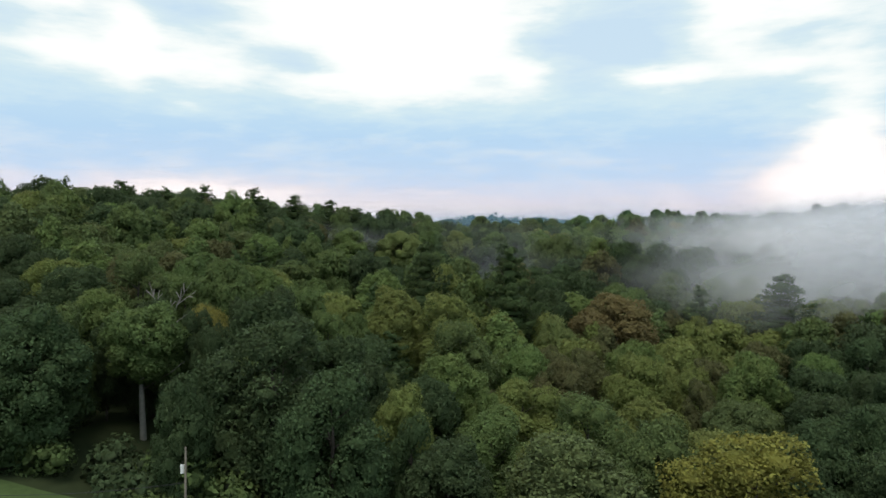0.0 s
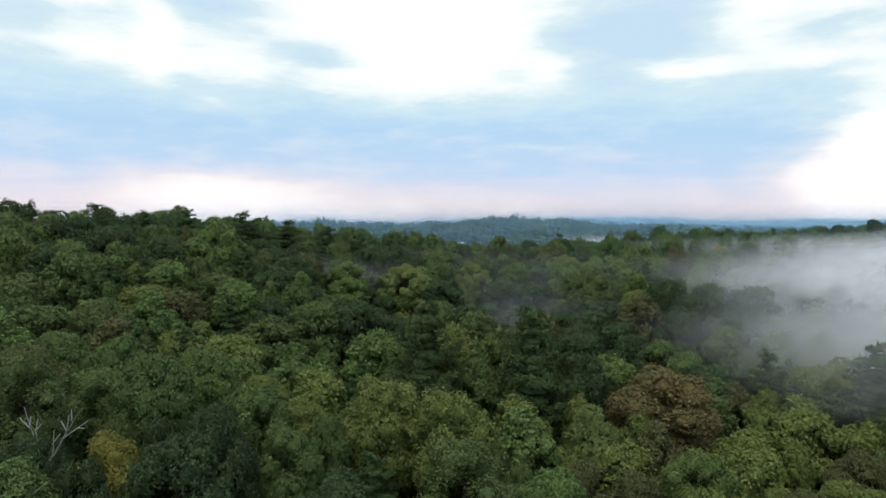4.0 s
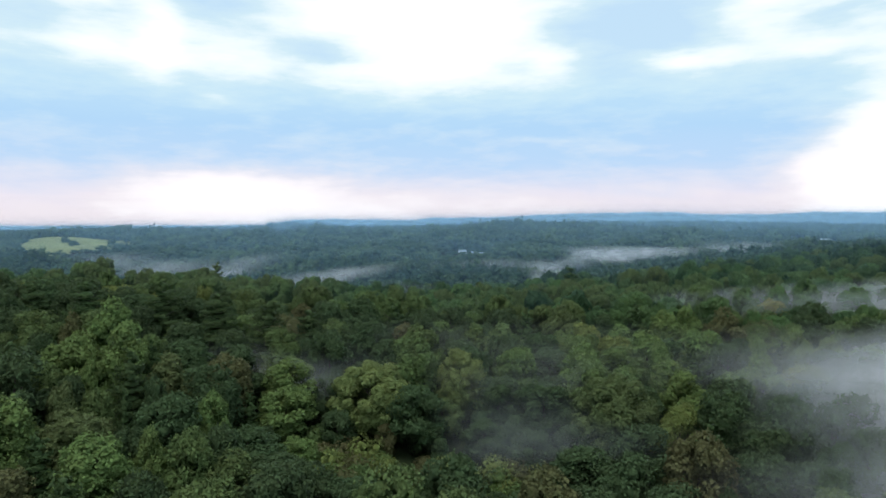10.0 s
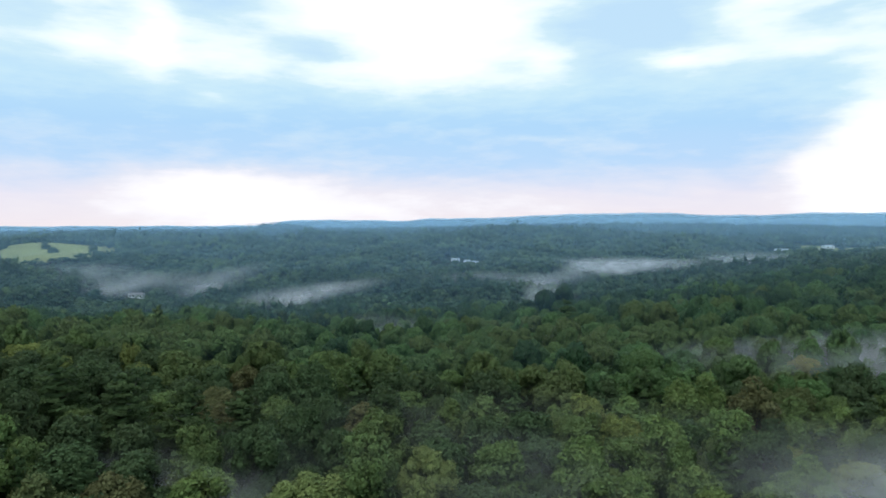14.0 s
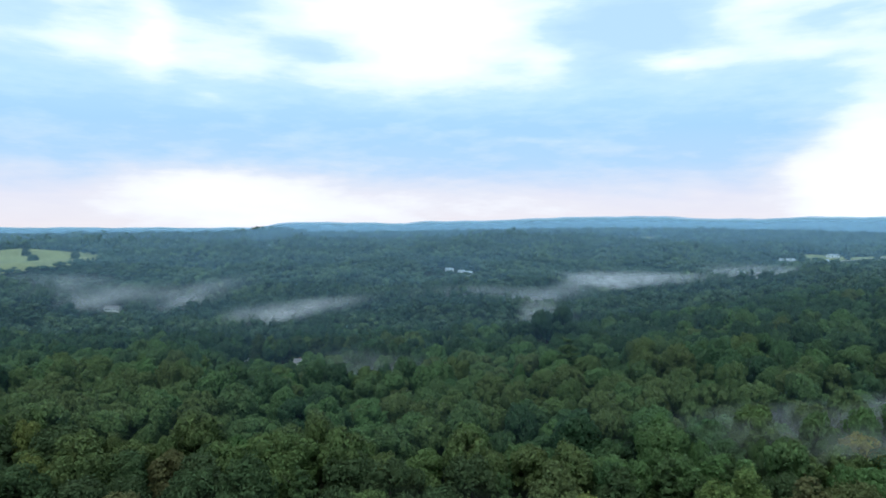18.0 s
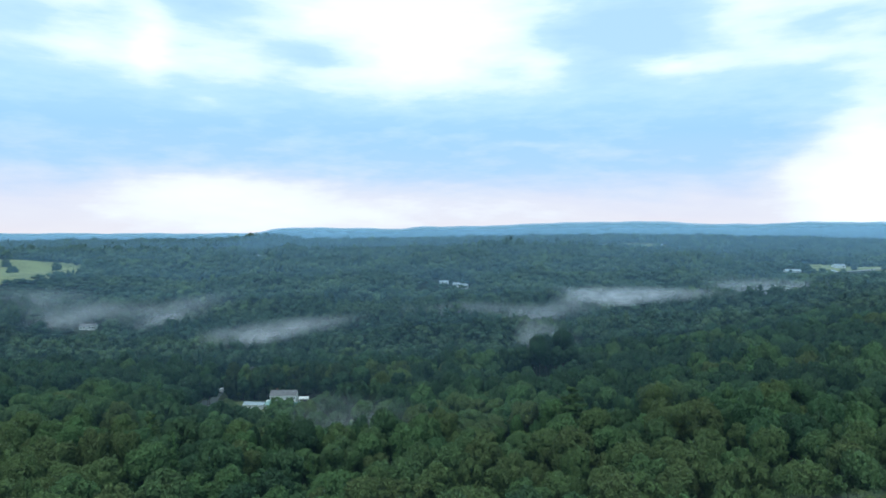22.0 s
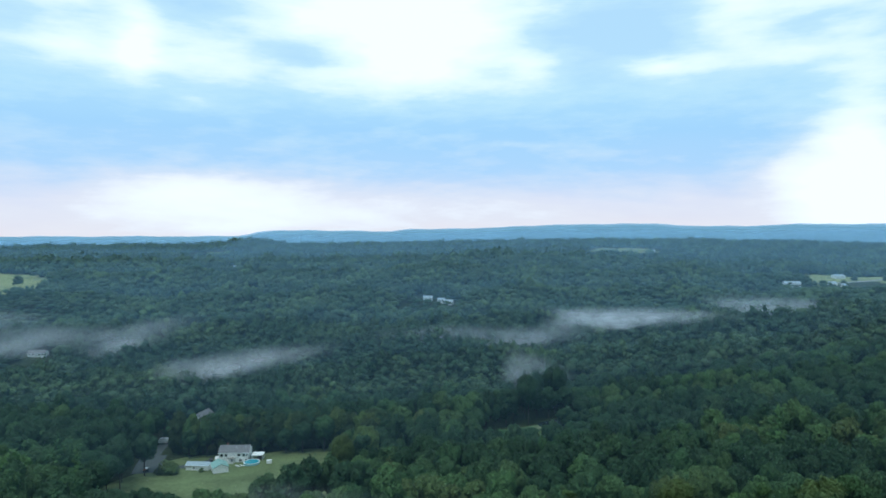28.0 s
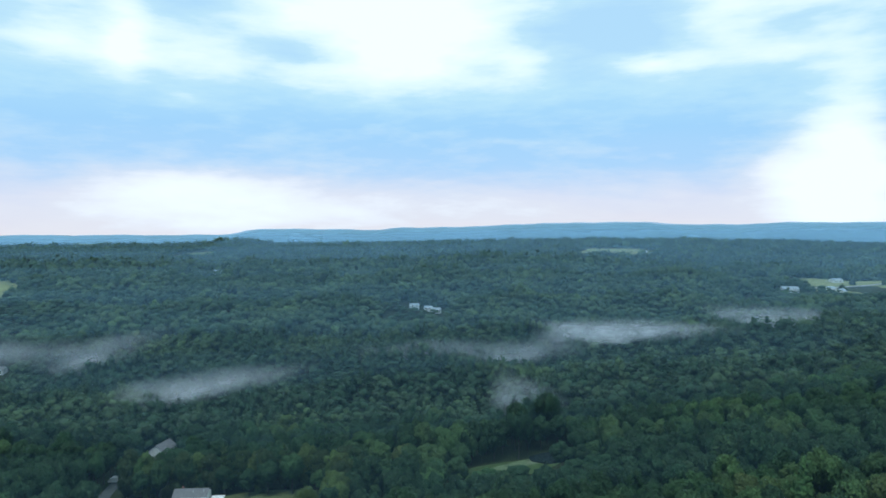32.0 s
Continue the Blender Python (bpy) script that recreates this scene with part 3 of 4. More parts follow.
def stature(x, y):
    """How tall the stand grows here."""
    t = 1.0 + 0.26 * noise.noise((x * 0.022, y * 0.022, 21.0)) + 0.16 * noise.noise((x * 0.006, y * 0.006, 5.0))
    if y > 600:
        t += 0.34 * noise.noise((x * 0.03, y * 0.02, 33.0))
    if 180 < y < 290:
        t -= 0.08 * min(1.0, (y - 180) / 40) * min(1.0, max(0.0, (30 - x) / 50))
    t = min(t, 1.25)
    for cx, cy, a, b in LOWS:
        t *= 1 - (0.52 if y < 250 else 0.7) * math.exp(-(((x - cx) / a) ** 4 + ((y - cy) / b) ** 4))
    return t


for x, y, q in thrown(66, 285, 2.3, 5.1, 12000, TAKEN):
    h = 18 * (0.62 + 0.075 * q) * stature(x, y) * rng.uniform(0.84, 1.16)
    plant(x, y, pick_hue(x, y), h, q / 5.2 / (h / 18) * 1.12 * min(1.0, max(0.45, h / 11)), near=y < 128, shape=int(rng.integers(2)) if y < 84 else None)


BUSH = [mesh_only("foliage", broad_crown(rng, 2.2, 3.4, -0.3, 16, 900, 0.36), LEAF["green"]) for _ in range(3)]


def bush(x, y, size, hue="green"):
    root = tagged(new("bush"), "leafy green bush growing between the trees", "bush", "bushes")
    root.matrix_basis = Matrix.LocRotScale((x, y, float(ground_z(x, y))), Euler((0, 0, rng.uniform(0, 6.28))), (size, size, size * rng.uniform(0.8, 1.1)))
    c = new("foliage", coloured(BUSH[rng.integers(3)], LEAF[hue]))
    c.parent = root


for k in range(34):
    bush(rng.uniform(-66, -8), rng.uniform(64, 76), rng.uniform(0.8, 1.9), "dark" if k % 3 else "green")
for k in range(12):
    bush(-108 + 8 * k + rng.normal() * 2, 462 + rng.normal() * 4, rng.uniform(0.7, 1.5), "fresh" if k % 3 else "green")
for k in range(90):
    bush(rng.uniform(-30, 34), rng.uniform(192, 216), rng.uniform(0.9, 1.7), ("fresh", "yellow", "green", "brown")[k % 4])
for x, y, q in ((-107, 533, 2.0), (-104, 531, 1.6), (-91.5, 536.0, 0.5), (-52, 484, 1.4)):
    bush(x, y, q)


# ---------------------------------------------------------------- woods beyond
def woods(name, places, shapes, label, h=(0.8, 1.15), sizes=None):
    n = len(places)
    tall = np.array([stature(x, y) for x, y in places])
    which = rng.integers(len(shapes), size=n)
    zs = ground_z(places[:, 0], places[:, 1])
    VS, FS, TS, LS, at = [], [], [], [], 0
    # tone by stand; the offset by distance makes all beyond y 525 darker
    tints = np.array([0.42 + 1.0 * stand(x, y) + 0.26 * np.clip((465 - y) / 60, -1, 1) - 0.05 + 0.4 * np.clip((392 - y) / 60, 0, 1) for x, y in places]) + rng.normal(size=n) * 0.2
    for k, (V, F, L) in enumerate(shapes):
        sel = np.flatnonzero(which == k)
        if not len(sel):
            continue
        a = rng.uniform(0, 6.28, len(sel))
        s = rng.uniform(*h, len(sel)) * tall[sel]
        w = s * rng.uniform(0.85, 1.25, len(sel)) if sizes is None else sizes[sel] / 5.2 * 1.12
        ca, sa = np.cos(a)[:, None] * w[:, None], np.sin(a)[:, None] * w[:, None]
        x = V[None, :, 0] * ca - V[None, :, 1] * sa + places[sel, 0][:, None]
        y = V[None, :, 0] * sa + V[None, :, 1] * ca + places[sel, 1][:, None]
        z = V[None, :, 2] * s[:, None] + zs[sel][:, None]
        VS.append(np.stack([x, y, z], -1).reshape(-1, 3))
        FS.append((F[None] + (np.arange(len(sel)) * len(V))[:, None, None]).reshape(-1, 3) + at)
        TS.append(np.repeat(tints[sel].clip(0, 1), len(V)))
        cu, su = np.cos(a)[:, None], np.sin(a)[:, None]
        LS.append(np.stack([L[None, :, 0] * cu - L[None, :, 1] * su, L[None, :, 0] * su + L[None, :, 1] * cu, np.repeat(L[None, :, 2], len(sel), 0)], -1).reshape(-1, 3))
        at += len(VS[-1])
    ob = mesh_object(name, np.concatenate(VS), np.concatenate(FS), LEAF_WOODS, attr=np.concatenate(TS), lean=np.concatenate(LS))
    return tagged(ob, label, "forest", kind="stuff")


def low_tree(lobes, leaves, size):
    R, H = rng.uniform(4.8, 6.2), rng.uniform(14, 18)
    return joined([broad_crown(rng, R, H, 18 - H, lobes, leaves, size, ruffle=0.24, fill=0.66)] + ([tube((0, 0, -0.5), (0, 0, 11), 0.3, 0.15, 4)] if lobes > 6 else []))


def leafy_tree(crown, mat):
    """Crown and stem in one mesh, with a slot for the leaves and one for the bark."""
    V, F, L = joined([crown, tube((0, 0, -0.5), (0, 0, 12.5), 0.3, 0.12, 5)])
    me = mesh_only("tree", (V, F, L), mat)
    me.materials.append(BARK)
    kind = np.zeros(len(F), np.int32)
    kind[len(crown[1]):] = 1
    me.polygons.foreach_set("material_index", kind)
    return me


WOODS = {
    "dark": foliage("woods_dark_green", (0.032, 0.075, 0.033), (0.048, 0.095, 0.040), (0.054, 0.096, 0.040), gloss=0.25),
    "mid": foliage("woods_mid_green", (0.054, 0.111, 0.044), (0.075, 0.138, 0.051), (0.079, 0.135, 0.051), gloss=0.25),
    "fresh": foliage("woods_fresh_green", (0.079, 0.147, 0.053), (0.103, 0.176, 0.057), (0.112, 0.170, 0.055), gloss=0.25),
    "olive": foliage("woods_olive_green", (0.091, 0.138, 0.046), (0.112, 0.165, 0.053), (0.123, 0.153, 0.051), gloss=0.25),
}


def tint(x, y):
    """Leaf tone of the woods, from 0 to 1: by stand, darker with distance."""
    # offset by distance put into leaf colour: paler before y 465, palest before 392
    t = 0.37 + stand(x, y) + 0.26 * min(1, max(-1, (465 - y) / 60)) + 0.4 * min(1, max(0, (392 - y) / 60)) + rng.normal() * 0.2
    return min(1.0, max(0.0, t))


def grove(name, places, shapes, label, h):
    """A wood whose trees share a few shapes."""
    root = tagged(new(name), label, "forest", kind="stuff")
    for x, y, q in places.tolist():
        tall = rng.uniform(*h) * stature(x, y) * (0.78 + 0.075 * (q - 2.1))
        w = q / 5.2 * 1.06
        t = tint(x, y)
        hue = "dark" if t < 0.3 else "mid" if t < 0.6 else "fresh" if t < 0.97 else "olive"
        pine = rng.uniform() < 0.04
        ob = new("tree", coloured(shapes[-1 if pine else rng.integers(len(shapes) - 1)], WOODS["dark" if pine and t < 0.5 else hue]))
        ob.parent = root
        ob.matrix_basis = Matrix.LocRotScale((x, y, float(ground_z(x, y))), Euler((0, 0, rng.uniform(0, 6.28))), (w, w, tall * (1.12 if pine else 1.0)))


def wood_crown(lobes, leaves, size):
    R, H = rng.uniform(4.8, 6.2), rng.uniform(8.5, 12.5)
    return broad_crown(rng, R, H, 18 - H, lobes, leaves, size)


PINE_FAR = joined([pine_crown(rng, 4.6, 14.5, 3.5, 8, 14, 1.7), tube((0, 0, -0.5), (0, 0, 15), 0.3, 0.1, 4)])
W0 = [leafy_tree(wood_crown(int(rng.integers(28, 44)), 8600, 0.52), WOODS["mid"]) for _ in range(9)] + [leafy_tree(pine_crown(rng, 4.8, 15.0, 3.0, 11, 70, 0.75), WOODS["dark"])]
W1 = [leafy_tree(wood_crown(int(rng.integers(22, 36)), 4200, 0.76), WOODS["mid"]) for _ in range(9)] + [leafy_tree(pine_crown(rng, 4.8, 15.0, 3.0, 10, 40, 1.0), WOODS["dark"])]
W2 = [low_tree(13, 150, 1.45) for _ in range(8)] + [PINE_FAR]
W3 = [low_tree(7, 26, 1.5) for _ in range(8)]
W4 = [broad_crown(rng, 7.5, 12, 5, 2, 7, 4.0) for _ in range(6)]
near_woods = np.array(thrown(285, 640, 2.1, 5.0, 42000))
hither = near_woods[:, 1] < 440
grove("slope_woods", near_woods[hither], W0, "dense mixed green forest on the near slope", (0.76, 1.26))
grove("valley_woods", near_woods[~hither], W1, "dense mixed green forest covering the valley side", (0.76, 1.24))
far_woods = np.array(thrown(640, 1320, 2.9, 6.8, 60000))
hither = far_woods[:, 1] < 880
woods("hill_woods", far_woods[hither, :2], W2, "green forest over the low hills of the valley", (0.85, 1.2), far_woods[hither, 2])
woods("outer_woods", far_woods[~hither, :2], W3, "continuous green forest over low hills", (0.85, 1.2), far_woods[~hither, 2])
woods("distant_woods", scatter(1320, 2900, 18.0, 0.71), W4, "distant blue-green forest out to the plain", (0.7, 1.2))

# ---------------------------------------------------------------- haze and mist
def vapour(name, col, density, scale, box, edge=0.5, stretch=2.2, body=0.22):
    """Thin drifting vapour: see-through, thickest at the heart of its bank, torn by noise."""
    m = bpy.data.materials.new(name)
    m.use_nodes = True
    nt = m.node_tree
    nt.nodes.clear()
    tc = nt.nodes.new("ShaderNodeTexCoord")
    s = nt.nodes.new("ShaderNodeSeparateXYZ")
    nt.links.new(tc.outputs["Generated"], s.inputs[0])
    mp = nt.nodes.new("ShaderNodeMapping")
    mp.inputs["Scale"].default_value = (1 / stretch, 1.0, 1.0)
    nt.links.new(tc.outputs["Object"], mp.inputs[0])
    if box:
        ripple = mathnode(nt, "MULTIPLY", mathnode(nt, "SUBTRACT", noise_node(nt, mp.outputs[0], scale * 0.8, 4), 0.5), 0.55)
        across = mathnode(nt, "MULTIPLY", mathnode(nt, "MULTIPLY", mathnode(nt, "POWER", s.outputs[0], 0.6), mathnode(nt, "SUBTRACT", 1.0, s.outputs[0])), 2.8, True)
        wedge = mathnode(nt, "DIVIDE", mathnode(nt, "ADD", mathnode(nt, "MULTIPLY", mathnode(nt, "SUBTRACT", s.outputs[2], 0.5), 2.0), ripple), mathnode(nt, "SUBTRACT", 1.0, mathnode(nt, "MULTIPLY", s.outputs[0], 0.6)))
        up = mathnode(nt, "SUBTRACT", 1.0, mathnode(nt, "MULTIPLY", wedge, wedge), True)
        big = ramp(nt, noise_node(nt, mp.outputs[0], scale * 0.45, 2), [(0.32, 0.25), (0.62, 1.0)])
        env = mathnode(nt, "MULTIPLY", mathnode(nt, "POWER", across, 1.3), mathnode(nt, "POWER", up, 1.3))
        torn = noise_node(nt, mp.outputs[0], scale * 1.4, 8, 0.62)
        f = ramp(nt, mathnode(nt, "ADD", torn, mathnode(nt, "MULTIPLY", env, body)), [(0.47, 0.0), (0.74, 1.0)])
        alpha = mathnode(nt, "MULTIPLY", mathnode(nt, "MULTIPLY", mathnode(nt, "MULTIPLY", f, env), big), density, True)
    else:
        fade = ramp(nt, s.outputs[2], [(0.0, 1.0), (0.86, 1.0), (1.0, edge)])
        patch = noise_node(nt, mp.outputs[0], scale, 3)
        alpha = mathnode(nt, "MULTIPLY", mathnode(nt, "MULTIPLY", fade, mathnode(nt, "ADD", 0.75, mathnode(nt, "MULTIPLY", patch, 0.5))), density)
    d, t = nt.nodes.new("ShaderNodeBsdfDiffuse"), nt.nodes.new("ShaderNodeBsdfTranslucent")
    d.inputs[0].default_value = t.inputs[0].default_value = (*col, 1)
    both, tr, mix = nt.nodes.new("ShaderNodeMixShader"), nt.nodes.new("ShaderNodeBsdfTransparent"), nt.nodes.new("ShaderNodeMixShader")
    nt.links.new(d.outputs[0], both.inputs[1])
    nt.links.new(t.outputs[0], both.inputs[2])
    nt.links.new(alpha, mix.inputs[0])
    nt.links.new(tr.outputs[0], mix.inputs[1])
    nt.links.new(both.outputs[0], mix.inputs[2])
    out = nt.nodes.new("ShaderNodeOutputMaterial")
    nt.links.new(mix.outputs[0], out.inputs[0])
    return m


def sheet(nx, nz, half, z0, z1, y0, r, sway):
    xs, zs = np.linspace(-half, half, nx), np.linspace(z0, z1, nz)
    X, Z = np.meshgrid(xs, zs)
    a, b, c = r.uniform(0, 6, 3)
    Y = y0 + sway * (np.sin(X / half * 4 + a) + 0.6 * np.sin(X / half * 9 + b + Z * 0.1) + 0.5 * np.sin(Z / 5 + c))
    k = np.arange(nx * nz).reshape(nz, nx)
    q = np.stack([k[:-1, :-1], k[:-1, 1:], k[1:, 1:], k[1:, :-1]], -1).reshape(-1, 4)
    return np.stack([X, Y, Z], -1).reshape(-1, 3), q


def mist(x, y, length, depth, z0, z1, layers, density, turn=0.0, lean=0.0, scale=0.05, body=0.22, text="thin grey-white mist drifting over the treetops"):
    r = np.random.default_rng(int(abs(x * 7 + y * 3)) + 5)
    h = (z1 - z0) / 2
    pieces = [sheet(22, 8, length / 2, -h, h, depth * (k / max(1, layers - 1) - 0.5), r, depth * 0.09) for k in range(layers)]
    mat = vapour("mist", (0.93, 0.92, 0.95), density, scale, True, body=body)
    ob = mesh_object("mist_bank", *joined(pieces)[:2], mat, smooth=True)
    ob.matrix_world = pose(x, y, (z0 + z1) / 2, 0, lean, turn)
    return tagged(ob, text, "mist", kind="stuff")


mist(165, 196, 220, 84, -40, 32, 7, 2.2, 180, 0, 0.022, 0.4, "thick bank of pale mist lying in the forest hollow")
mist(98, 170, 120, 40, -36, 10, 4, 0.6, 180, 0, 0.03, 0.3)
mist(134, 308, 160, 26, -6, 18, 4, 0.65, 186)
mist(-35, 232, 60, 16, -12, 10, 3, 0.24)
mist(26, 212, 54, 16, -20, 3, 3, 0.10)
mist(196, 815, 180, 40, -9, 18, 5, 0.66, 0, -2, 0.05, 0.18, "bright streak of low mist along the valley")
mist(96, 800, 130, 24, -28, 6, 3, 0.34, 0, -6, 0.05)
mist(-119, 706, 155, 30, -27, 1, 5, 0.34, 0, -9, 0.05, 0.16, "soft streak of mist rising between wooded slopes")
mist(84, 655, 54, 18, -30, 8, 3, 0.26, 0, 14, 0.07)
mist(-345, 800, 190, 36, -40, 10, 4, 0.26, 0, -7, 0.045)
mist(-255, 815, 140, 24, -36, 12, 3, 0.3, 0, -16, 0.06)
mist(-420, 860, 150, 24, -30, 16, 3, 0.22, 0, -4, 0.05)
mist(375, 890, 190, 40, -14, 22, 3, 0.5, 0, 0, 0.06)
mist(14, 800, 120, 22, -28, 6, 3, 0.34, 0, -8, 0.06)
mist(50, 246, 190, 30, -16, 13, 3, 0.08)
mist(-15, 420, 70, 18, -24, 10, 3, 0.26)

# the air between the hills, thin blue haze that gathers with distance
# the haze is put in as upright see-through sheets tinted blue
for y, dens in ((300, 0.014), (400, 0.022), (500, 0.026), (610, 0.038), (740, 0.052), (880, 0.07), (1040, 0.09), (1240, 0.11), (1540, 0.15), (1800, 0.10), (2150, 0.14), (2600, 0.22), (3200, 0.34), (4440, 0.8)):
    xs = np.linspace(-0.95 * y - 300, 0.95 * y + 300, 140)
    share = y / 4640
    # the last sheet is cut to the ridge's outline and tints it blue
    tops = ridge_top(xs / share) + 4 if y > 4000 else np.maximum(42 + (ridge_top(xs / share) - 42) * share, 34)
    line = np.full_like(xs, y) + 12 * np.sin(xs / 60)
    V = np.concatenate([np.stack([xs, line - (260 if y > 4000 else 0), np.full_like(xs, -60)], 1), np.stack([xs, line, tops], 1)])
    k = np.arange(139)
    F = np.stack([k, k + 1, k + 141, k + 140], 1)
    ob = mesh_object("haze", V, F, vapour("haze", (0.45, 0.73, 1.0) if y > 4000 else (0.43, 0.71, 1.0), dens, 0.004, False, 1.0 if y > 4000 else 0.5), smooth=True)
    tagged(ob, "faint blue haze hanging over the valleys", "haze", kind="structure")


# ---------------------------------------------------------------- open ground
def patch(name, cx, cy, a, b, turn, mat, text, lift=0.06, power=4, kind="structure"):
    """A sheet of turf, water or paving that lies on the land."""
    r = np.random.default_rng(int(abs(cx) + abs(cy)))
    rings, seg = 9, 48
    pts = [(0.0, 0.0)]
    for i in range(1, rings + 1):
        for j in range(seg):
            t = 2 * np.pi * j / seg
            c, s = np.cos(t), np.sin(t)
            q = (abs(c) ** power + abs(s) ** power) ** (-1 / power) * i / rings
            q *= 1 + 0.05 * np.sin(3 * t + cx) + 0.03 * np.sin(7 * t + cy)
            pts.append((c * q * a, s * q * b))
    P = np.array(pts)
    ct, st = math.cos(radians(turn)), math.sin(radians(turn))
    X, Y = cx + P[:, 0] * ct - P[:, 1] * st, cy + P[:, 0] * st + P[:, 1] * ct
    V = np.stack([X, Y, ground_z(X, Y) + lift], 1)
    F = [(0, 1 + j, 1 + (j + 1) % seg) for j in range(seg)]
    for i in range(rings - 1):
        for j in range(seg):
            p, q = 1 + i * seg + j, 1 + i * seg + (j + 1) % seg
            F += [(p, p + seg, q + seg), (p, q + seg, q)]
    return tagged(mesh_object(name, V, F, mat, smooth=True), text, name, kind=kind)


WATER = solid("pond_water", (0.02, 0.03, 0.03), 0.08, 0.2, 0.1)
ASPHALT = solid("asphalt", (0.075, 0.085, 0.085), 0.85, 0.2, 0.3)
REED = solid("reeds", (0.065, 0.10, 0.036), 0.9, 0.3, 0.15)
patch("lawn", -64, 513, 55, 59, 0, GRASS, "mown lawn round the white house")
patch("meadow", -634, 1140, 95, 138, 31, MEADOW, "pale green hay meadow on the hillside", 4.5)
patch("meadow", 645, 1222, 100, 82, 0, MEADOW, "pale green roadside meadow", 1.6)
patch("meadow", 505, 2060, 105, 210, -20, MEADOW, "wide pale field beside a barn", 2.0)
patch("meadow", -720, 2300, 80, 170, 0, MEADOW, "small pale field below a wooded knob", 0.6)
patch("meadow", -985, 1790, 52, 62, 0, MEADOW, "narrow pale field behind the woods", 0.6)
patch("meadow", 437, 1107, 22, 14, 0, MEADOW, "small clearing of pale grass in the woods", 0.3)
for x, y, h in ((-640, 1130, 19), (-631, 1122, 15), (-600, 1172, 17), (-690, 1190, 16), (655, 1262, 11), (620, 1230, 9), (690, 1240, 10), (600, 1190, 8)):
    plant(x, y, "dark", h, 1.25, near=False, label="lone dark green tree standing in the meadow")
for x, y, a, b in ((-1500, 3000, 260, 60), (-1150, 3300, 220, 70), (-2000, 3500, 300, 90), (980, 2600, 200, 80), (1500, 2500, 160, 60)):
    patch("meadow", x, y, a, b, 0, MEADOW, "distant pale field on the plain", 14.0)
patch("marsh", 64, 588, 24, 11, 14, REED, "bright green marsh grass at the pond's edge", 0.08, 2.4)
patch("pond", 88, 600, 13, 9, 10, WATER, "small dark pond in the woods", 0.3, 2.2)


def strip(name, points, width, mat, text, lift=0.1):
    V, F = [], []
    P = np.array(points, float)
    d = np.gradient(P, axis=0)
    n = unit(np.stack([-d[:, 1], d[:, 0]], 1))
    for p, q in zip(P, n):
        for s in (-0.5, 0.5):
            w = p + q * s * width
            V.append((w[0], w[1], float(ground_z(w[0], w[1])) + lift))
    for k in range(len(P) - 1):
        F.append((2 * k, 2 * k + 1, 2 * k + 3, 2 * k + 2))
    return tagged(mesh_object(name, V, F, mat), text, name, kind="structure")


def along(a, b, c, n=16):
    t = np.linspace(0, 1, n)[:, None]
    a, b, c = (np.array(p, float) for p in (a, b, c))
    return (1 - t) ** 2 * a + 2 * t * (1 - t) * b + t ** 2 * c


strip("driveway", along((-127, 566), (-123, 550), (-116, 532)), 12.0, ASPHALT, "grey asphalt driveway leading to the house")
strip("driveway", along((-134, 596), (-131, 580), (-127, 565)), 5.5, ASPHALT, "grey asphalt lane under the trees", 0.12)
strip("driveway", along((-112, 541), (-100, 545), (-94, 557)), 6.0, ASPHALT, "grey asphalt apron beside the sheds", 0.14)
strip("road", along((540, 1205), (610, 1262), (735, 1248)), 7.0, solid("pale_road", (0.3, 0.29, 0.28), 0.9, 0.15, 0.1), "pale country road across the meadow", 2.0)


# ---------------------------------------------------------------- houses and yards
def part(name, geo_or_bm, mat, parent, label=""):
    """Links a bmesh as one mesh under a thing or a part."""
    me = bpy.data.meshes.new(name)
    geo_or_bm.to_mesh(me)
    geo_or_bm.free()
    me.materials.append(mat)
    ob = new(name, me)
    ob.parent = parent
    if label:
        ob["label"] = label
    return ob


def box(x0, x1, y0, y1, z0, z1, bevel=0.0):
    bm = bmesh.new()
    bmesh.ops.create_cube(bm, size=1.0)
    for w in bm.verts:
        w.co = ((x0 + x1) / 2 + w.co.x * (x1 - x0), (y0 + y1) / 2 + w.co.y * (y1 - y0), (z0 + z1) / 2 + w.co.z * (z1 - z0))
    if bevel:
        bmesh.ops.bevel(bm, geom=bm.edges[:], offset=bevel, segments=1, affect="EDGES")
    return bm


def prism(profile, x0, x1, along_x=True):
    """A profile in (y, z) swept from x0 to x1, or in (x, z) swept along y."""
    bm = bmesh.new()
    n = len(profile)
    rows = [[bm.verts.new((e, a, b) if along_x else (a, e, b)) for a, b in profile] for e in (x0, x1)]
    for k in range(n):
        bm.faces.new((rows[0][k], rows[0][(k + 1) % n], rows[1][(k + 1) % n], rows[1][k]))
    bm.faces.new(rows[0][::-1])
    bm.faces.new(rows[1])
    bmesh.ops.recalc_face_normals(bm, faces=bm.faces[:])
    return bm


def cyl(x, y, z0, z1, r, seg=10, r2=None):
    bm = bmesh.new()
    bmesh.ops.create_cone(bm, cap_ends=True, segments=seg, radius1=r, radius2=r if r2 is None else r2, depth=z1 - z0, matrix=Matrix.Translation((x, y, (z0 + z1) / 2)))
    return bm


SIDING = solid("white_siding", (0.82, 0.82, 0.80), 0.6, 0.05, 0.6)
PAINT = solid("white_paint", (0.8, 0.8, 0.79), 0.5, 0.04, 1.0)
SHINGLE = solid("grey_shingles", (0.16, 0.16, 0.165), 0.9, 0.18, 0.8)
ROOF_TEAL = solid("green_metal_roof", (0.22, 0.36, 0.33), 0.45, 0.08, 0.6)
ROOF_BLUE = solid("blue_grey_roof", (0.30, 0.36, 0.40), 0.5, 0.08, 0.6)
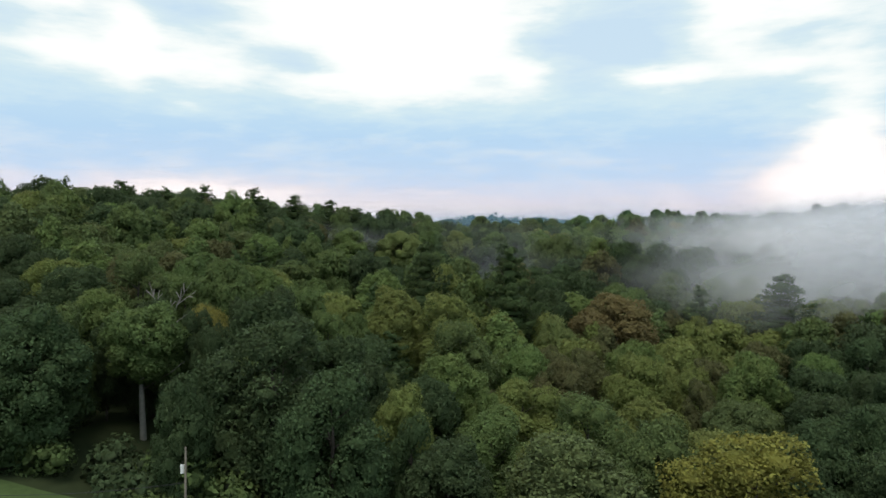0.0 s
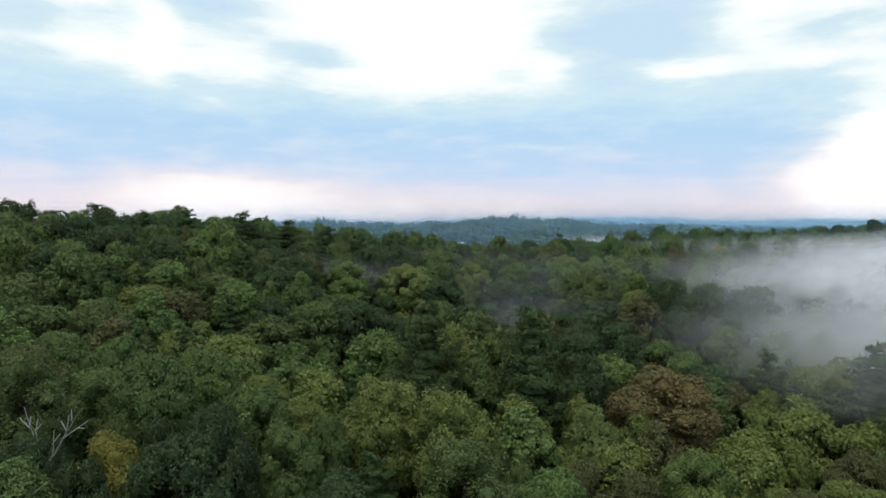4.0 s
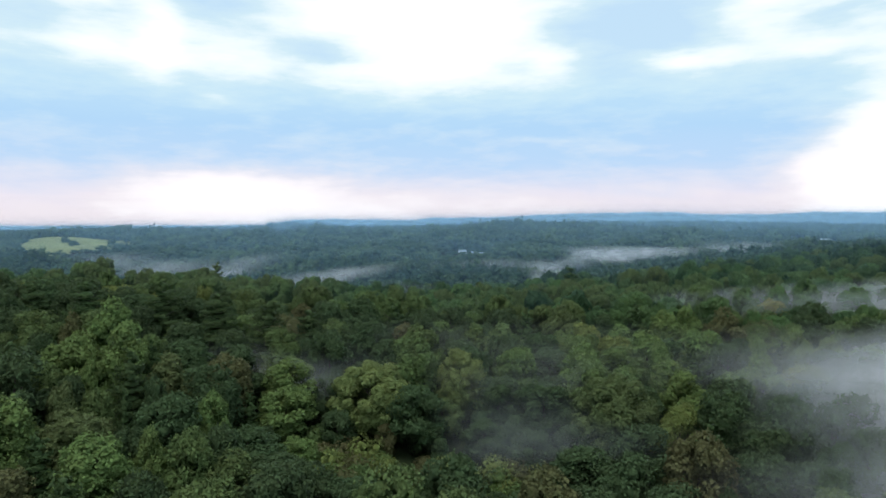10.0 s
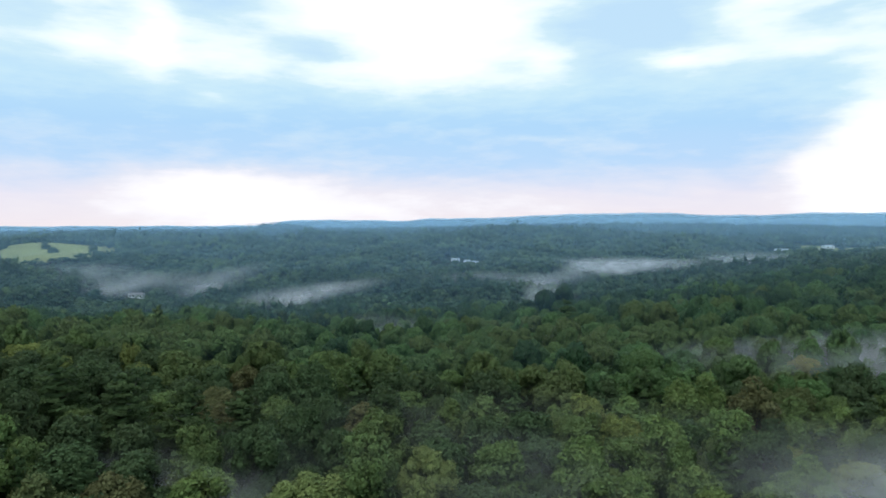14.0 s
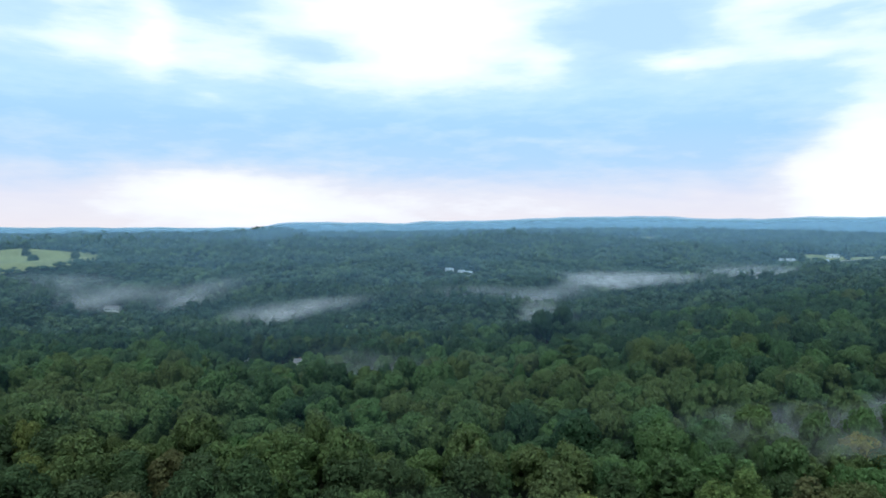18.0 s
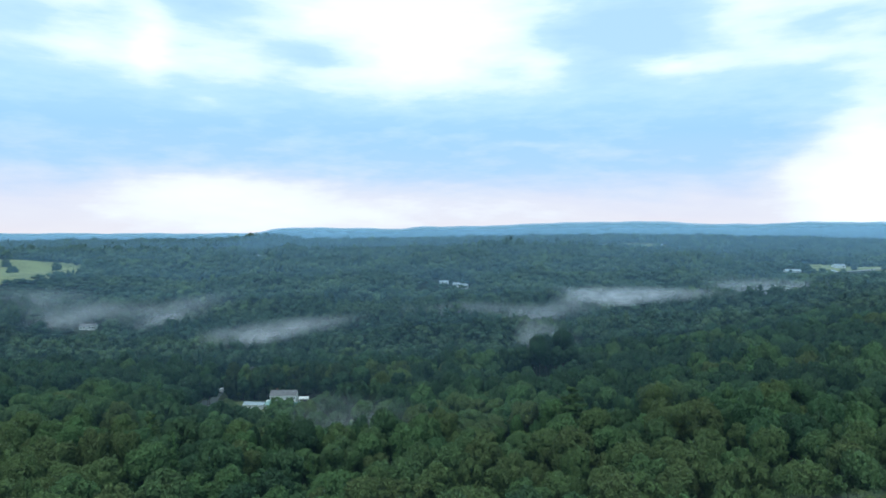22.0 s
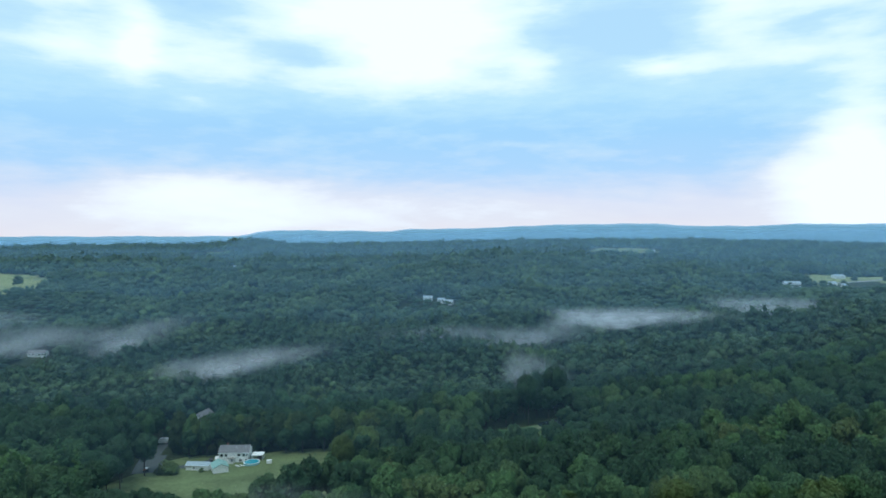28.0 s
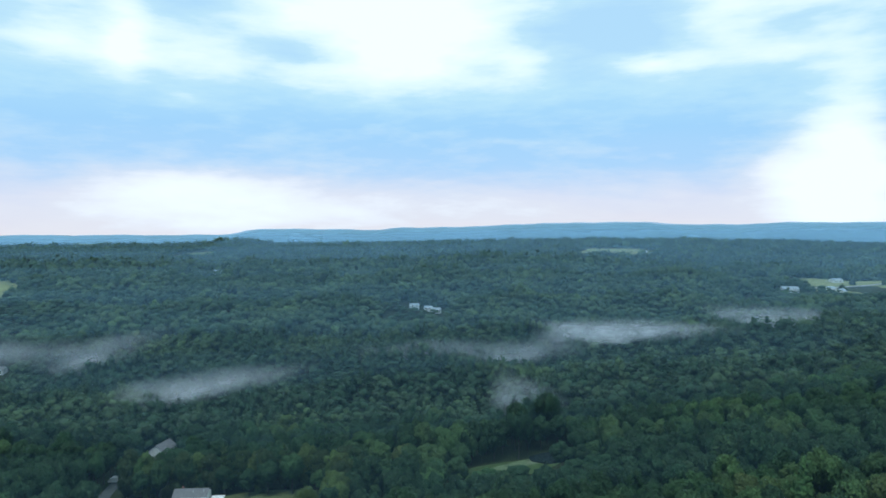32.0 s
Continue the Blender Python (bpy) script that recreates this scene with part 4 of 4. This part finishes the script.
PANE = solid("window_glass", (0.03, 0.035, 0.04), 0.08, 0.1, 1.0)
TIMBER = solid("grey_timber", (0.28, 0.24, 0.20), 0.85, 0.2, 2.0)
DARK = solid("dark_metal", (0.03, 0.03, 0.033), 0.5, 0.2, 1.0)
POOL_WATER = solid("pool_water", (0.05, 0.26, 0.32), 0.08, 0.12, 0.6)
POOL_WALL = solid("pool_wall", (0.30, 0.52, 0.62), 0.5, 0.08, 1.0)
ORANGE = solid("orange_paint", (0.55, 0.16, 0.04), 0.5, 0.15, 1.5)
STEEL = solid("galvanised_steel", (0.5, 0.5, 0.52), 0.4, 0.1, 2.0, 0.6)


def lapped(parent, x0, x1, y, z0, z1, mat, step=0.55):
    """Lengths of siding on a front, each one proud at its foot."""
    z = z0
    while z < z1 - 0.05:
        t = min(z + step, z1)
        bm = bmesh.new()
        vs = [bm.verts.new(p) for p in ((x0, y - 0.03, z), (x1, y - 0.03, z), (x1, y - 0.012, t), (x0, y - 0.012, t), (x0, y, z), (x1, y, z))]
        bm.faces.new(vs[:4])
        bm.faces.new((vs[4], vs[5], vs[1], vs[0]))
        part("siding_board", bm, mat, parent)
        z = t


def gable_house(name, length, width, wall, rise, text, roof_mat=SHINGLE, wall_mat=SIDING, windows=(), door=None, overhang=0.45, category="house", boards=False):
    """A house with its ridge along x; the front looks towards -y. windows: x, z, width, height on the front."""
    root = tagged(new(name), text, category)
    half = width / 2
    body = part("wall", prism([(-half, -1.2), (half, -1.2), (half, wall), (0, wall + rise), (-half, wall)], -length / 2, length / 2), wall_mat, root)
    k = rise / half
    o, t = overhang, 0.16
    for s in (-1, 1):
        prof = [(0, wall + rise + 0.02), (s * (half + o), wall - k * o + 0.02), (s * (half + o), wall - k * o + 0.02 + t), (0, wall + rise + 0.02 + t)]
        part("roof_slope", prism(prof, -length / 2 - o, length / 2 + o), roof_mat, root)
    part("ridge_cap", box(-length / 2 - o, length / 2 + o, -0.16, 0.16, wall + rise + t, wall + rise + t + 0.06), roof_mat, root)
    part("fascia", box(-length / 2 - o, length / 2 + o, -half - o - 0.04, -half - o, wall - k * o - 0.08, wall - k * o + 0.2), PAINT, root)
    if boards:
        lapped(root, -length / 2, length / 2, -half, -0.3, wall - 0.1, wall_mat)
    for x, z, w, h in windows:
        win = part("window", box(x - w / 2 - 0.09, x + w / 2 + 0.09, -half - 0.09, -half + 0.02, z - h / 2 - 0.09, z + h / 2 + 0.09), PAINT, root)
        part("pane", box(x - w / 2, x - 0.03, -half - 0.105, -half - 0.092, z - h / 2, z + h / 2), PANE, win)
        part("pane", box(x + 0.03, x + w / 2, -half - 0.105, -half - 0.092, z - h / 2, z + h / 2), PANE, win)
    if door:
        x, w, h = door
        dr = part("door", box(x - w / 2, x + w / 2, -half - 0.07, -half + 0.02, 0, h), solid("door_paint", (0.35, 0.36, 0.38), 0.5), root)
        part("door_handle", box(x + w / 2 - 0.16, x + w / 2 - 0.10, -half - 0.13, -half - 0.07, h * 0.45, h * 0.5), STEEL, dr)
    return root


def place(root, x, y, turn=0.0, sink=0.0):
    root.matrix_basis = pose(x, y, float(ground_z(x, y)) + sink, 0, 0, turn)
    return root


home = place(gable_house("house", 14.4, 8.5, 5.2, 2.3, "long two-storey white house with a grey shingle roof beside a lawn",
             windows=[(-5.8, 3.9, 1.2, 1.2), (-3.7, 3.9, 1.1, 1.2), (2.6, 3.9, 1.3, 1.2), (5.0, 3.9, 1.1, 1.2), (6.5, 3.9, 0.7, 1.0), (-5.3, 1.3, 1.3, 1.0), (3.4, 1.3, 1.3, 1.0), (6.2, 1.3, 1.1, 1.0)], door=(-0.8, 1.0, 2.1), boards=True), -82.5, 558, 4)
part("chimney", box(-4.4, -3.7, 0.3, 1.0, 6.5, 8.3), solid("brick_chimney", (0.30, 0.16, 0.12), 0.9), home)
part("roof_vent", cyl(5.5, -1.6, 6.2, 7.3, 0.14), STEEL, home)
part("roof_vent", cyl(1.0, -1.8, 6.2, 7.1, 0.12), STEEL, home)
part("downpipe", cyl(-7.1, -4.33, 0, 5.1, 0.06, 6), PAINT, home)

deck = tagged(new("deck"), "white raised deck with stairs on the front of the house", "deck")
deck.matrix_basis = pose(-83.2, 553.2, float(ground_z(-83.2, 553.2)), 0, 0, 4)
part("platform", box(-1.9, 1.9, -1.5, 1.6, 2.5, 2.68), TIMBER, deck)
for x in (-1.8, 1.8):
    for y in (-1.4, 1.45):
        part("post", box(x - 0.07, x + 0.07, y - 0.07, y + 0.07, -0.3, 3.6), PAINT, deck)
for z in (2.9, 3.55):
    part("rail", box(-1.9, 1.9, -1.46, -1.38, z, z + 0.09), PAINT, deck)
    for x in (-1.84, 1.78):
        part("rail", box(x, x + 0.06, -1.4, 1.5, z, z + 0.09), PAINT, deck)
for k in range(13):
    x = -1.65 + k * 0.275
    part("baluster", box(x, x + 0.05, -1.45, -1.40, 2.95, 3.55), PAINT, deck)
for k in range(10):
    part("step", box(-1.75 + k * 0.26, -1.45 + k * 0.26, -2.6, -1.6, 2.4 - k * 0.26 - 0.06, 2.4 - k * 0.26), PAINT, deck)
part("stair_panel", box(-1.7, 1.7, -2.66, -2.6, 0.0, 1.4), PAINT, deck, "white lattice panel")

carport = tagged(new("carport"), "open carport with a flat white roof and posts", "carport")
carport.matrix_basis = pose(-71.4, 558.5, float(ground_z(-71.4, 558.5)), 0, 0, 4)
part("roof", box(-2.9, 2.9, -2.6, 2.6, 2.75, 2.95, 0.03), PAINT, carport)
for x in (-2.7, 2.7):
    for y in (-2.4, 0, 2.4):
        part("post", box(x - 0.08, x + 0.08, y - 0.08, y + 0.08, -0.4, 2.75), PAINT, carport)
part("valance", box(-2.9, 2.9, -2.65, -2.6, 2.55, 2.95), PAINT, carport)

pool = tagged(new("swimming_pool"), "round above-ground swimming pool with bright blue water", "pool")
pool.matrix_basis = pose(-71.9, 549.5, float(ground_z(-71.9, 549.5)), 0, 0, 0)
part("pool_wall", cyl(0, 0, -0.5, 1.2, 3.75, 36), POOL_WALL, pool)
part("water", cyl(0, 0, 1.2, 1.23, 3.6, 36), POOL_WATER, pool)
rim = bmesh.new()
ring_a = [rim.verts.new((math.cos(a) * q, math.sin(a) * q, z)) for q, z in ((3.55, 1.27), (3.9, 1.27), (3.9, 1.2), (3.55, 1.2)) for a in [2 * math.pi * j / 36 for j in range(36)]]
for q in range(4):
    for j in range(36):
        p = ((q + 1) % 4) * 36
        rim.faces.new((ring_a[q * 36 + j], ring_a[q * 36 + (j + 1) % 36], ring_a[p + (j + 1) % 36], ring_a[p + j]))
part("rim", rim, PAINT, pool)
for s in (-0.25, 0.25):
    part("ladder_rail", cyl(3.7, s, -0.3, 1.9, 0.03, 6), STEEL, pool)

shed = place(gable_house("shed", 11.2, 5.0, 2.5, 1.0, "long white shed with a blue-grey roof", ROOF_BLUE, SIDING, windows=[(-1.5, 1.4, 0.8, 0.7), (2.4, 1.4, 0.8, 0.7)], overhang=0.3, category="shed"), -94.6, 541.5, -4)
garage = place(gable_house("garage", 8.0, 6.8, 2.9, 1.6, "white garage with a green metal roof", ROOF_TEAL, SIDING, windows=[(2.2, 1.5, 0.8, 0.7)], overhang=0.35, category="garage"), -83.6, 538, -62)
roll = part("garage_door", box(-4.06, -4.0, -1.5, 1.5, -0.2, 2.4), PAINT, garage)
for k in range(3):
    part("panel_joint", box(-4.075, -4.06, -1.5, 1.5, 0.35 + k * 0.6, 0.39 + k * 0.6), STEEL, roll)


def car(name, text, mat, x, y, turn):
    """A parked car: body, cabin, glass and wheels."""
    root = tagged(new(name), text, "car")
    root.matrix_basis = pose(x, y, float(ground_z(x, y)) + 0.15, 0, 0, turn)
    prof = [(-2.2, 0.35), (2.2, 0.35), (2.25, 0.75), (2.05, 0.92), (1.0, 1.02), (-2.1, 1.05), (-2.25, 0.8)]
    body = prism([(a, b) for a, b in prof], -0.88, 0.88)
    part("body", body, mat, root)
    part("cabin", prism([(-1.95, 1.04), (1.05, 1.0), (0.35, 1.5), (-1.5, 1.52)], -0.76, 0.76), mat, root)
    part("windscreen", prism([(1.06, 1.03), (0.40, 1.47), (0.38, 1.46), (1.03, 1.02)], -0.7, 0.7), PANE, root)
    for s in (-1, 1):
        part("side_window", box(s * 0.765 - 0.006, s * 0.765 + 0.006, -1.4, 0.5, 1.1, 1.42), PANE, root)
        for w in (-1.4, 1.4):
            bm = bmesh.new()
            bmesh.ops.create_cone(bm, cap_ends=True, segments=14, radius1=0.33, radius2=0.33, depth=0.22, matrix=Matrix.Translation((s * 0.82, w, 0.33)) @ Matrix.Rotation(math.pi / 2, 4, "Y"))
            wheel = part("wheel", bm, DARK, root)
            bm = bmesh.new()
            bmesh.ops.create_cone(bm, cap_ends=True, segments=10, radius1=0.19, radius2=0.17, depth=0.03, matrix=Matrix.Translation((s * 0.945, w, 0.33)) @ Matrix.Rotation(math.pi / 2, 4, "Y"))
            part("rim", bm, STEEL, wheel)
    for s in (-0.6, 0.6):
        part("headlight", box(s - 0.18, s + 0.18, 2.2, 2.27, 0.62, 0.76), STEEL, root)
    return root


car("car", "dark car parked at the end of the driveway", DARK, -94.5, 556.5, 20)
car("car", "white car parked by the house", PAINT, -92.5, 559.5, 15)
car("car", "dark car parked under the carport", DARK, -70.5, 558.3, 4)


def van(x, y, turn):
    root = tagged(new("delivery_van"), "white box van standing on the driveway under the trees", "van")
    root.matrix_basis = pose(x, y, float(ground_z(x, y)) + 0.15, 0, 0, turn)
    part("cargo_box", box(-1.25, 1.25, -3.4, 1.4, 0.6, 3.1, 0.06), PAINT, root)
    part("cab", prism([(1.4, 0.5), (3.1, 0.5), (3.15, 1.2), (2.5, 2.2), (1.4, 2.3)], -1.05, 1.05), PAINT, root)
    part("windscreen", prism([(3.13, 1.28), (2.55, 2.15), (2.6, 2.15), (3.18, 1.28)], -0.9, 0.9), PANE, root)
    for s in (-1, 1):
        for w in (-2.3, 2.3):
            bm = bmesh.new()
            bmesh.ops.create_cone(bm, cap_ends=True, segments=14, radius1=0.42, radius2=0.42, depth=0.28, matrix=Matrix.Translation((s * 1.0, w, 0.3)) @ Matrix.Rotation(math.pi / 2, 4, "Y"))
            part("wheel", bm, DARK, root)
    return root


van(-134, 592, 95)


def pole(name, x, y, height, text, arm=True, can=True):
    root = tagged(new(name), text, "pole")
    root.matrix_basis = pose(x, y, float(ground_z(x, y)), 0, 0, 0)
    part("mast", cyl(0, 0, -0.8, height, 0.13, 9, 0.09), TIMBER, root)
    if arm:
        part("crossarm", box(-0.9, 0.9, -0.16, -0.06, height - 0.8, height - 0.66), TIMBER, root)
        for s in (-0.75, 0.0, 0.75):
            part("insulator", cyl(s, -0.11, height - 0.66, height - 0.42, 0.05, 7, 0.03), PAINT, root)
    if can:
        body = part("transformer", cyl(-0.3, 0, height - 2.5, height - 1.7, 0.19, 12), PAINT, root, "grey transformer can")
        part("bushing", cyl(-0.3, 0, height - 1.7, height - 1.4, 0.05, 7), DARK, body)
    return root


def wire(a, b, sag, text="thin black overhead cable strung from the pole"):
    cu = bpy.data.curves.new("cable", "CURVE")
    cu.dimensions, cu.bevel_depth = "3D", 0.025
    sp = cu.splines.new("POLY")
    sp.points.add(16)
    for k in range(17):
        t = k / 16
        p = Vector(a).lerp(Vector(b), t) - Vector((0, 0, sag * 4 * t * (1 - t)))
        sp.points[k].co = (*p, 1)
    cu.materials.append(DARK)
    return tagged(new("overhead_cable", cu), text, "cable")


pole("utility_pole", -24.3, 62, 10.0, "grey wooden utility pole with a transformer at the forest edge", arm=False)
pz = float(ground_z(-24.3, 62))
wire((-24.3, 62, pz + 6.6), (-60, 64, pz + 5.6), 1.2)
pole("utility_pole", -97.5, 575, 11.0, "wooden utility pole behind the white house", can=False)
patch("lawn", -42, 57, 22, 11, 0, REED, "rough grass at the forest edge")

digger = tagged(new("garden_tractor"), "small orange garden tractor with a white hood on the lawn", "tractor")
digger.matrix_basis = pose(-117, 534.5, float(ground_z(-117, 534.5)), 0, 0, 60)
part("hood", box(-0.45, 0.45, 0.2, 1.4, 0.5, 1.2, 0.08), ORANGE, digger)
part("seat", box(-0.35, 0.35, -0.9, -0.2, 0.7, 1.3, 0.06), DARK, digger)
part("canopy", box(-0.7, 0.7, -1.1, 0.5, 1.9, 2.0, 0.03), PAINT, digger)
for x, y, r in ((-0.6, -0.6, 0.5), (0.6, -0.6, 0.5), (-0.5, 1.0, 0.32), (0.5, 1.0, 0.32)):
    bm = bmesh.new()
    bmesh.ops.create_cone(bm, cap_ends=True, segments=12, radius1=r, radius2=r, depth=0.25, matrix=Matrix.Translation((x, y, r)) @ Matrix.Rotation(math.pi / 2, 4, "Y"))
    part("wheel", bm, DARK, digger)
for x in (-0.6, 0.6):
    part("canopy_post", box(x - 0.04, x + 0.04, -0.95, -0.87, 0.5, 1.9), DARK, digger)

bin_box = tagged(new("pump_housing"), "white boxy pump housing beside the pool", "box")
bin_box.matrix_basis = pose(-63.3, 549.5, float(ground_z(-63.3, 549.5)), 0, 0, 10)
part("cabinet", box(-1.2, 1.2, -0.6, 0.6, -0.1, 1.6, 0.04), PAINT, bin_box)
part("lid", box(-1.26, 1.26, -0.66, 0.66, 1.6, 1.7, 0.03), PAINT, bin_box)
for k, (x, y) in enumerate(((-77.5, 545.5), (-75.2, 545.8))):
    lounger = tagged(new("sun_lounger"), "white plastic sun lounger on the lawn by the pool", "lounger", "pool loungers")
    lounger.matrix_basis = pose(x, y, float(ground_z(x, y)), 0, 0, 80 + 12 * k)
    part("seat", box(-0.35, 0.35, -1.0, 0.5, 0.32, 0.4, 0.02), PAINT, lounger)
    part("backrest", prism([(0.5, 0.36), (1.1, 0.85), (1.06, 0.9), (0.46, 0.42)], -0.35, 0.35), PAINT, lounger)
    for sx in (-0.3, 0.3):
        for sy in (-0.85, 0.4):
            part("leg", box(sx - 0.03, sx + 0.03, sy - 0.03, sy + 0.03, -0.05, 0.32), PAINT, lounger)

# houses among the woods
place(gable_house("house", 13, 9, 4.6, 3.2, "white house with a grey gable roof among trees", SHINGLE, SIDING, windows=[(-4, 3.2, 1.2, 1.3), (0, 3.2, 1.2, 1.3), (4, 3.2, 1.2, 1.3)], door=(1.8, 1.0, 2.1)), -128, 634, -100, 0.8)
place(gable_house("house", 15, 8, 3.2, 2.0, "low white farmhouse with dark windows in the misty woods", SHINGLE, SIDING, windows=[(-5.5, 1.9, 1.6, 1.3), (-2.6, 1.9, 1.6, 1.3), (2.6, 1.9, 1.6, 1.3), (5.5, 1.9, 1.6, 1.3)], door=(0, 1.0, 2.1)), -346, 817, 5)
for x, y, ln, turn, text in ((-3, 1052, 11, 12, "white-roofed house in a gap of the woods"), (14, 1046, 9, -8, "white-walled house among forest trees"), (24, 1036, 10, -15, "grey-roofed house at the edge of the woods")):
    place(gable_house("house", ln, 7, 3.4, 1.9, text, ROOF_BLUE, PAINT, windows=[(-ln / 4, 2.6, 1.4, 1.4), (ln / 4, 2.6, 1.4, 1.4)], door=(0, 1.0, 2.1)), x, y, turn)
for x, y, ln, turn, text in ((642, 1282, 18, 10, "white farmhouse beside the pale road"), (590, 1208, 10, 0, "low white building by the meadow"), (588, 1178, 7, 20, "small white outbuilding in the meadow"), (514, 1176, 22, -5, "long pale building at the wood's edge"), (560, 1420, 12, 0, "pale house in the distant trees")):
    place(gable_house("house", ln, 10, 4.6, 2.6, text, ROOF_BLUE, PAINT, windows=[(-ln / 4, 2.6, 1.6, 1.4), (ln / 4, 2.6, 1.6, 1.4)], door=(0, 1.0, 2.1)), x, y, turn)
barn = place(gable_house("barn", 22, 11, 4.6, 3.0, "long white barn at the edge of a pale field", PAINT, PAINT, windows=[(-7, 2.6, 1.6, 1.6), (-3, 2.6, 1.6, 1.6), (7, 2.6, 1.6, 1.6)], door=(2, 3.0, 3.8), category="barn"), 620, 2060, 0)
place(gable_house("barn", 14, 10, 5.0, 3.0, "small white barn below the pale field", PAINT, PAINT, windows=[(-3, 3, 1.6, 1.6), (3, 3, 1.6, 1.6)], category="barn"), 455, 1790, 0)
silo = tagged(new("silo"), "pale concrete silo beside the long barn", "silo")
silo.matrix_basis = pose(590, 2062, float(ground_z(590, 2062)), 0, 0, 0)
part("shaft", cyl(0, 0, -1, 12, 2.2, 20), PAINT, silo)
part("dome", cyl(0, 0, 12, 13.6, 2.2, 20, 0.5), STEEL, silo)
for x, y, ln in ((-330, 1330, 18), (-62, 985, 10), (-190, 900, 9), (240, 1270, 12), (820, 1500, 30), (760, 1320, 14)):
    place(gable_house("house", ln, 8, 4.2, 2.2, "small pale house half hidden by forest trees", ROOF_BLUE, PAINT, windows=[(-ln / 4, 2.5, 1.4, 1.3), (ln / 4, 2.5, 1.4, 1.3)]), x, y, 8)

# the tall wood edge behind and beside the lawn
for k in range(17):
    x = -116 + 6.4 * k + rng.normal() * 1.2
    plant(x, 571 + rng.normal() * 2.5, ("dark", "green", "dark", "pine")[k % 4], rng.uniform(19, 24), rng.uniform(0.7, 0.95), near=False, label="tall dark forest tree behind the lawn")
for k in range(9):
    plant_tall(-13 + rng.normal() * 3.0, 498 + 8.5 * k, ("green", "fresh", "dark")[k % 3], rng.uniform(19, 24), 0.85)
patch("marsh", 69, 594, 15, 4.5, 24, solid("pale_sedge", (0.12, 0.16, 0.085), 0.9, 0.4, 0.25), "pale grey-green sedge streaked beside the pond", 0.16, 2.2)
patch("marsh", 79, 596, 6, 3.0, 10, solid("pale_sedge_tuft", (0.17, 0.20, 0.12), 0.9, 0.4, 0.25), "tufts of pale sedge at the water's edge", 0.2, 2.0)
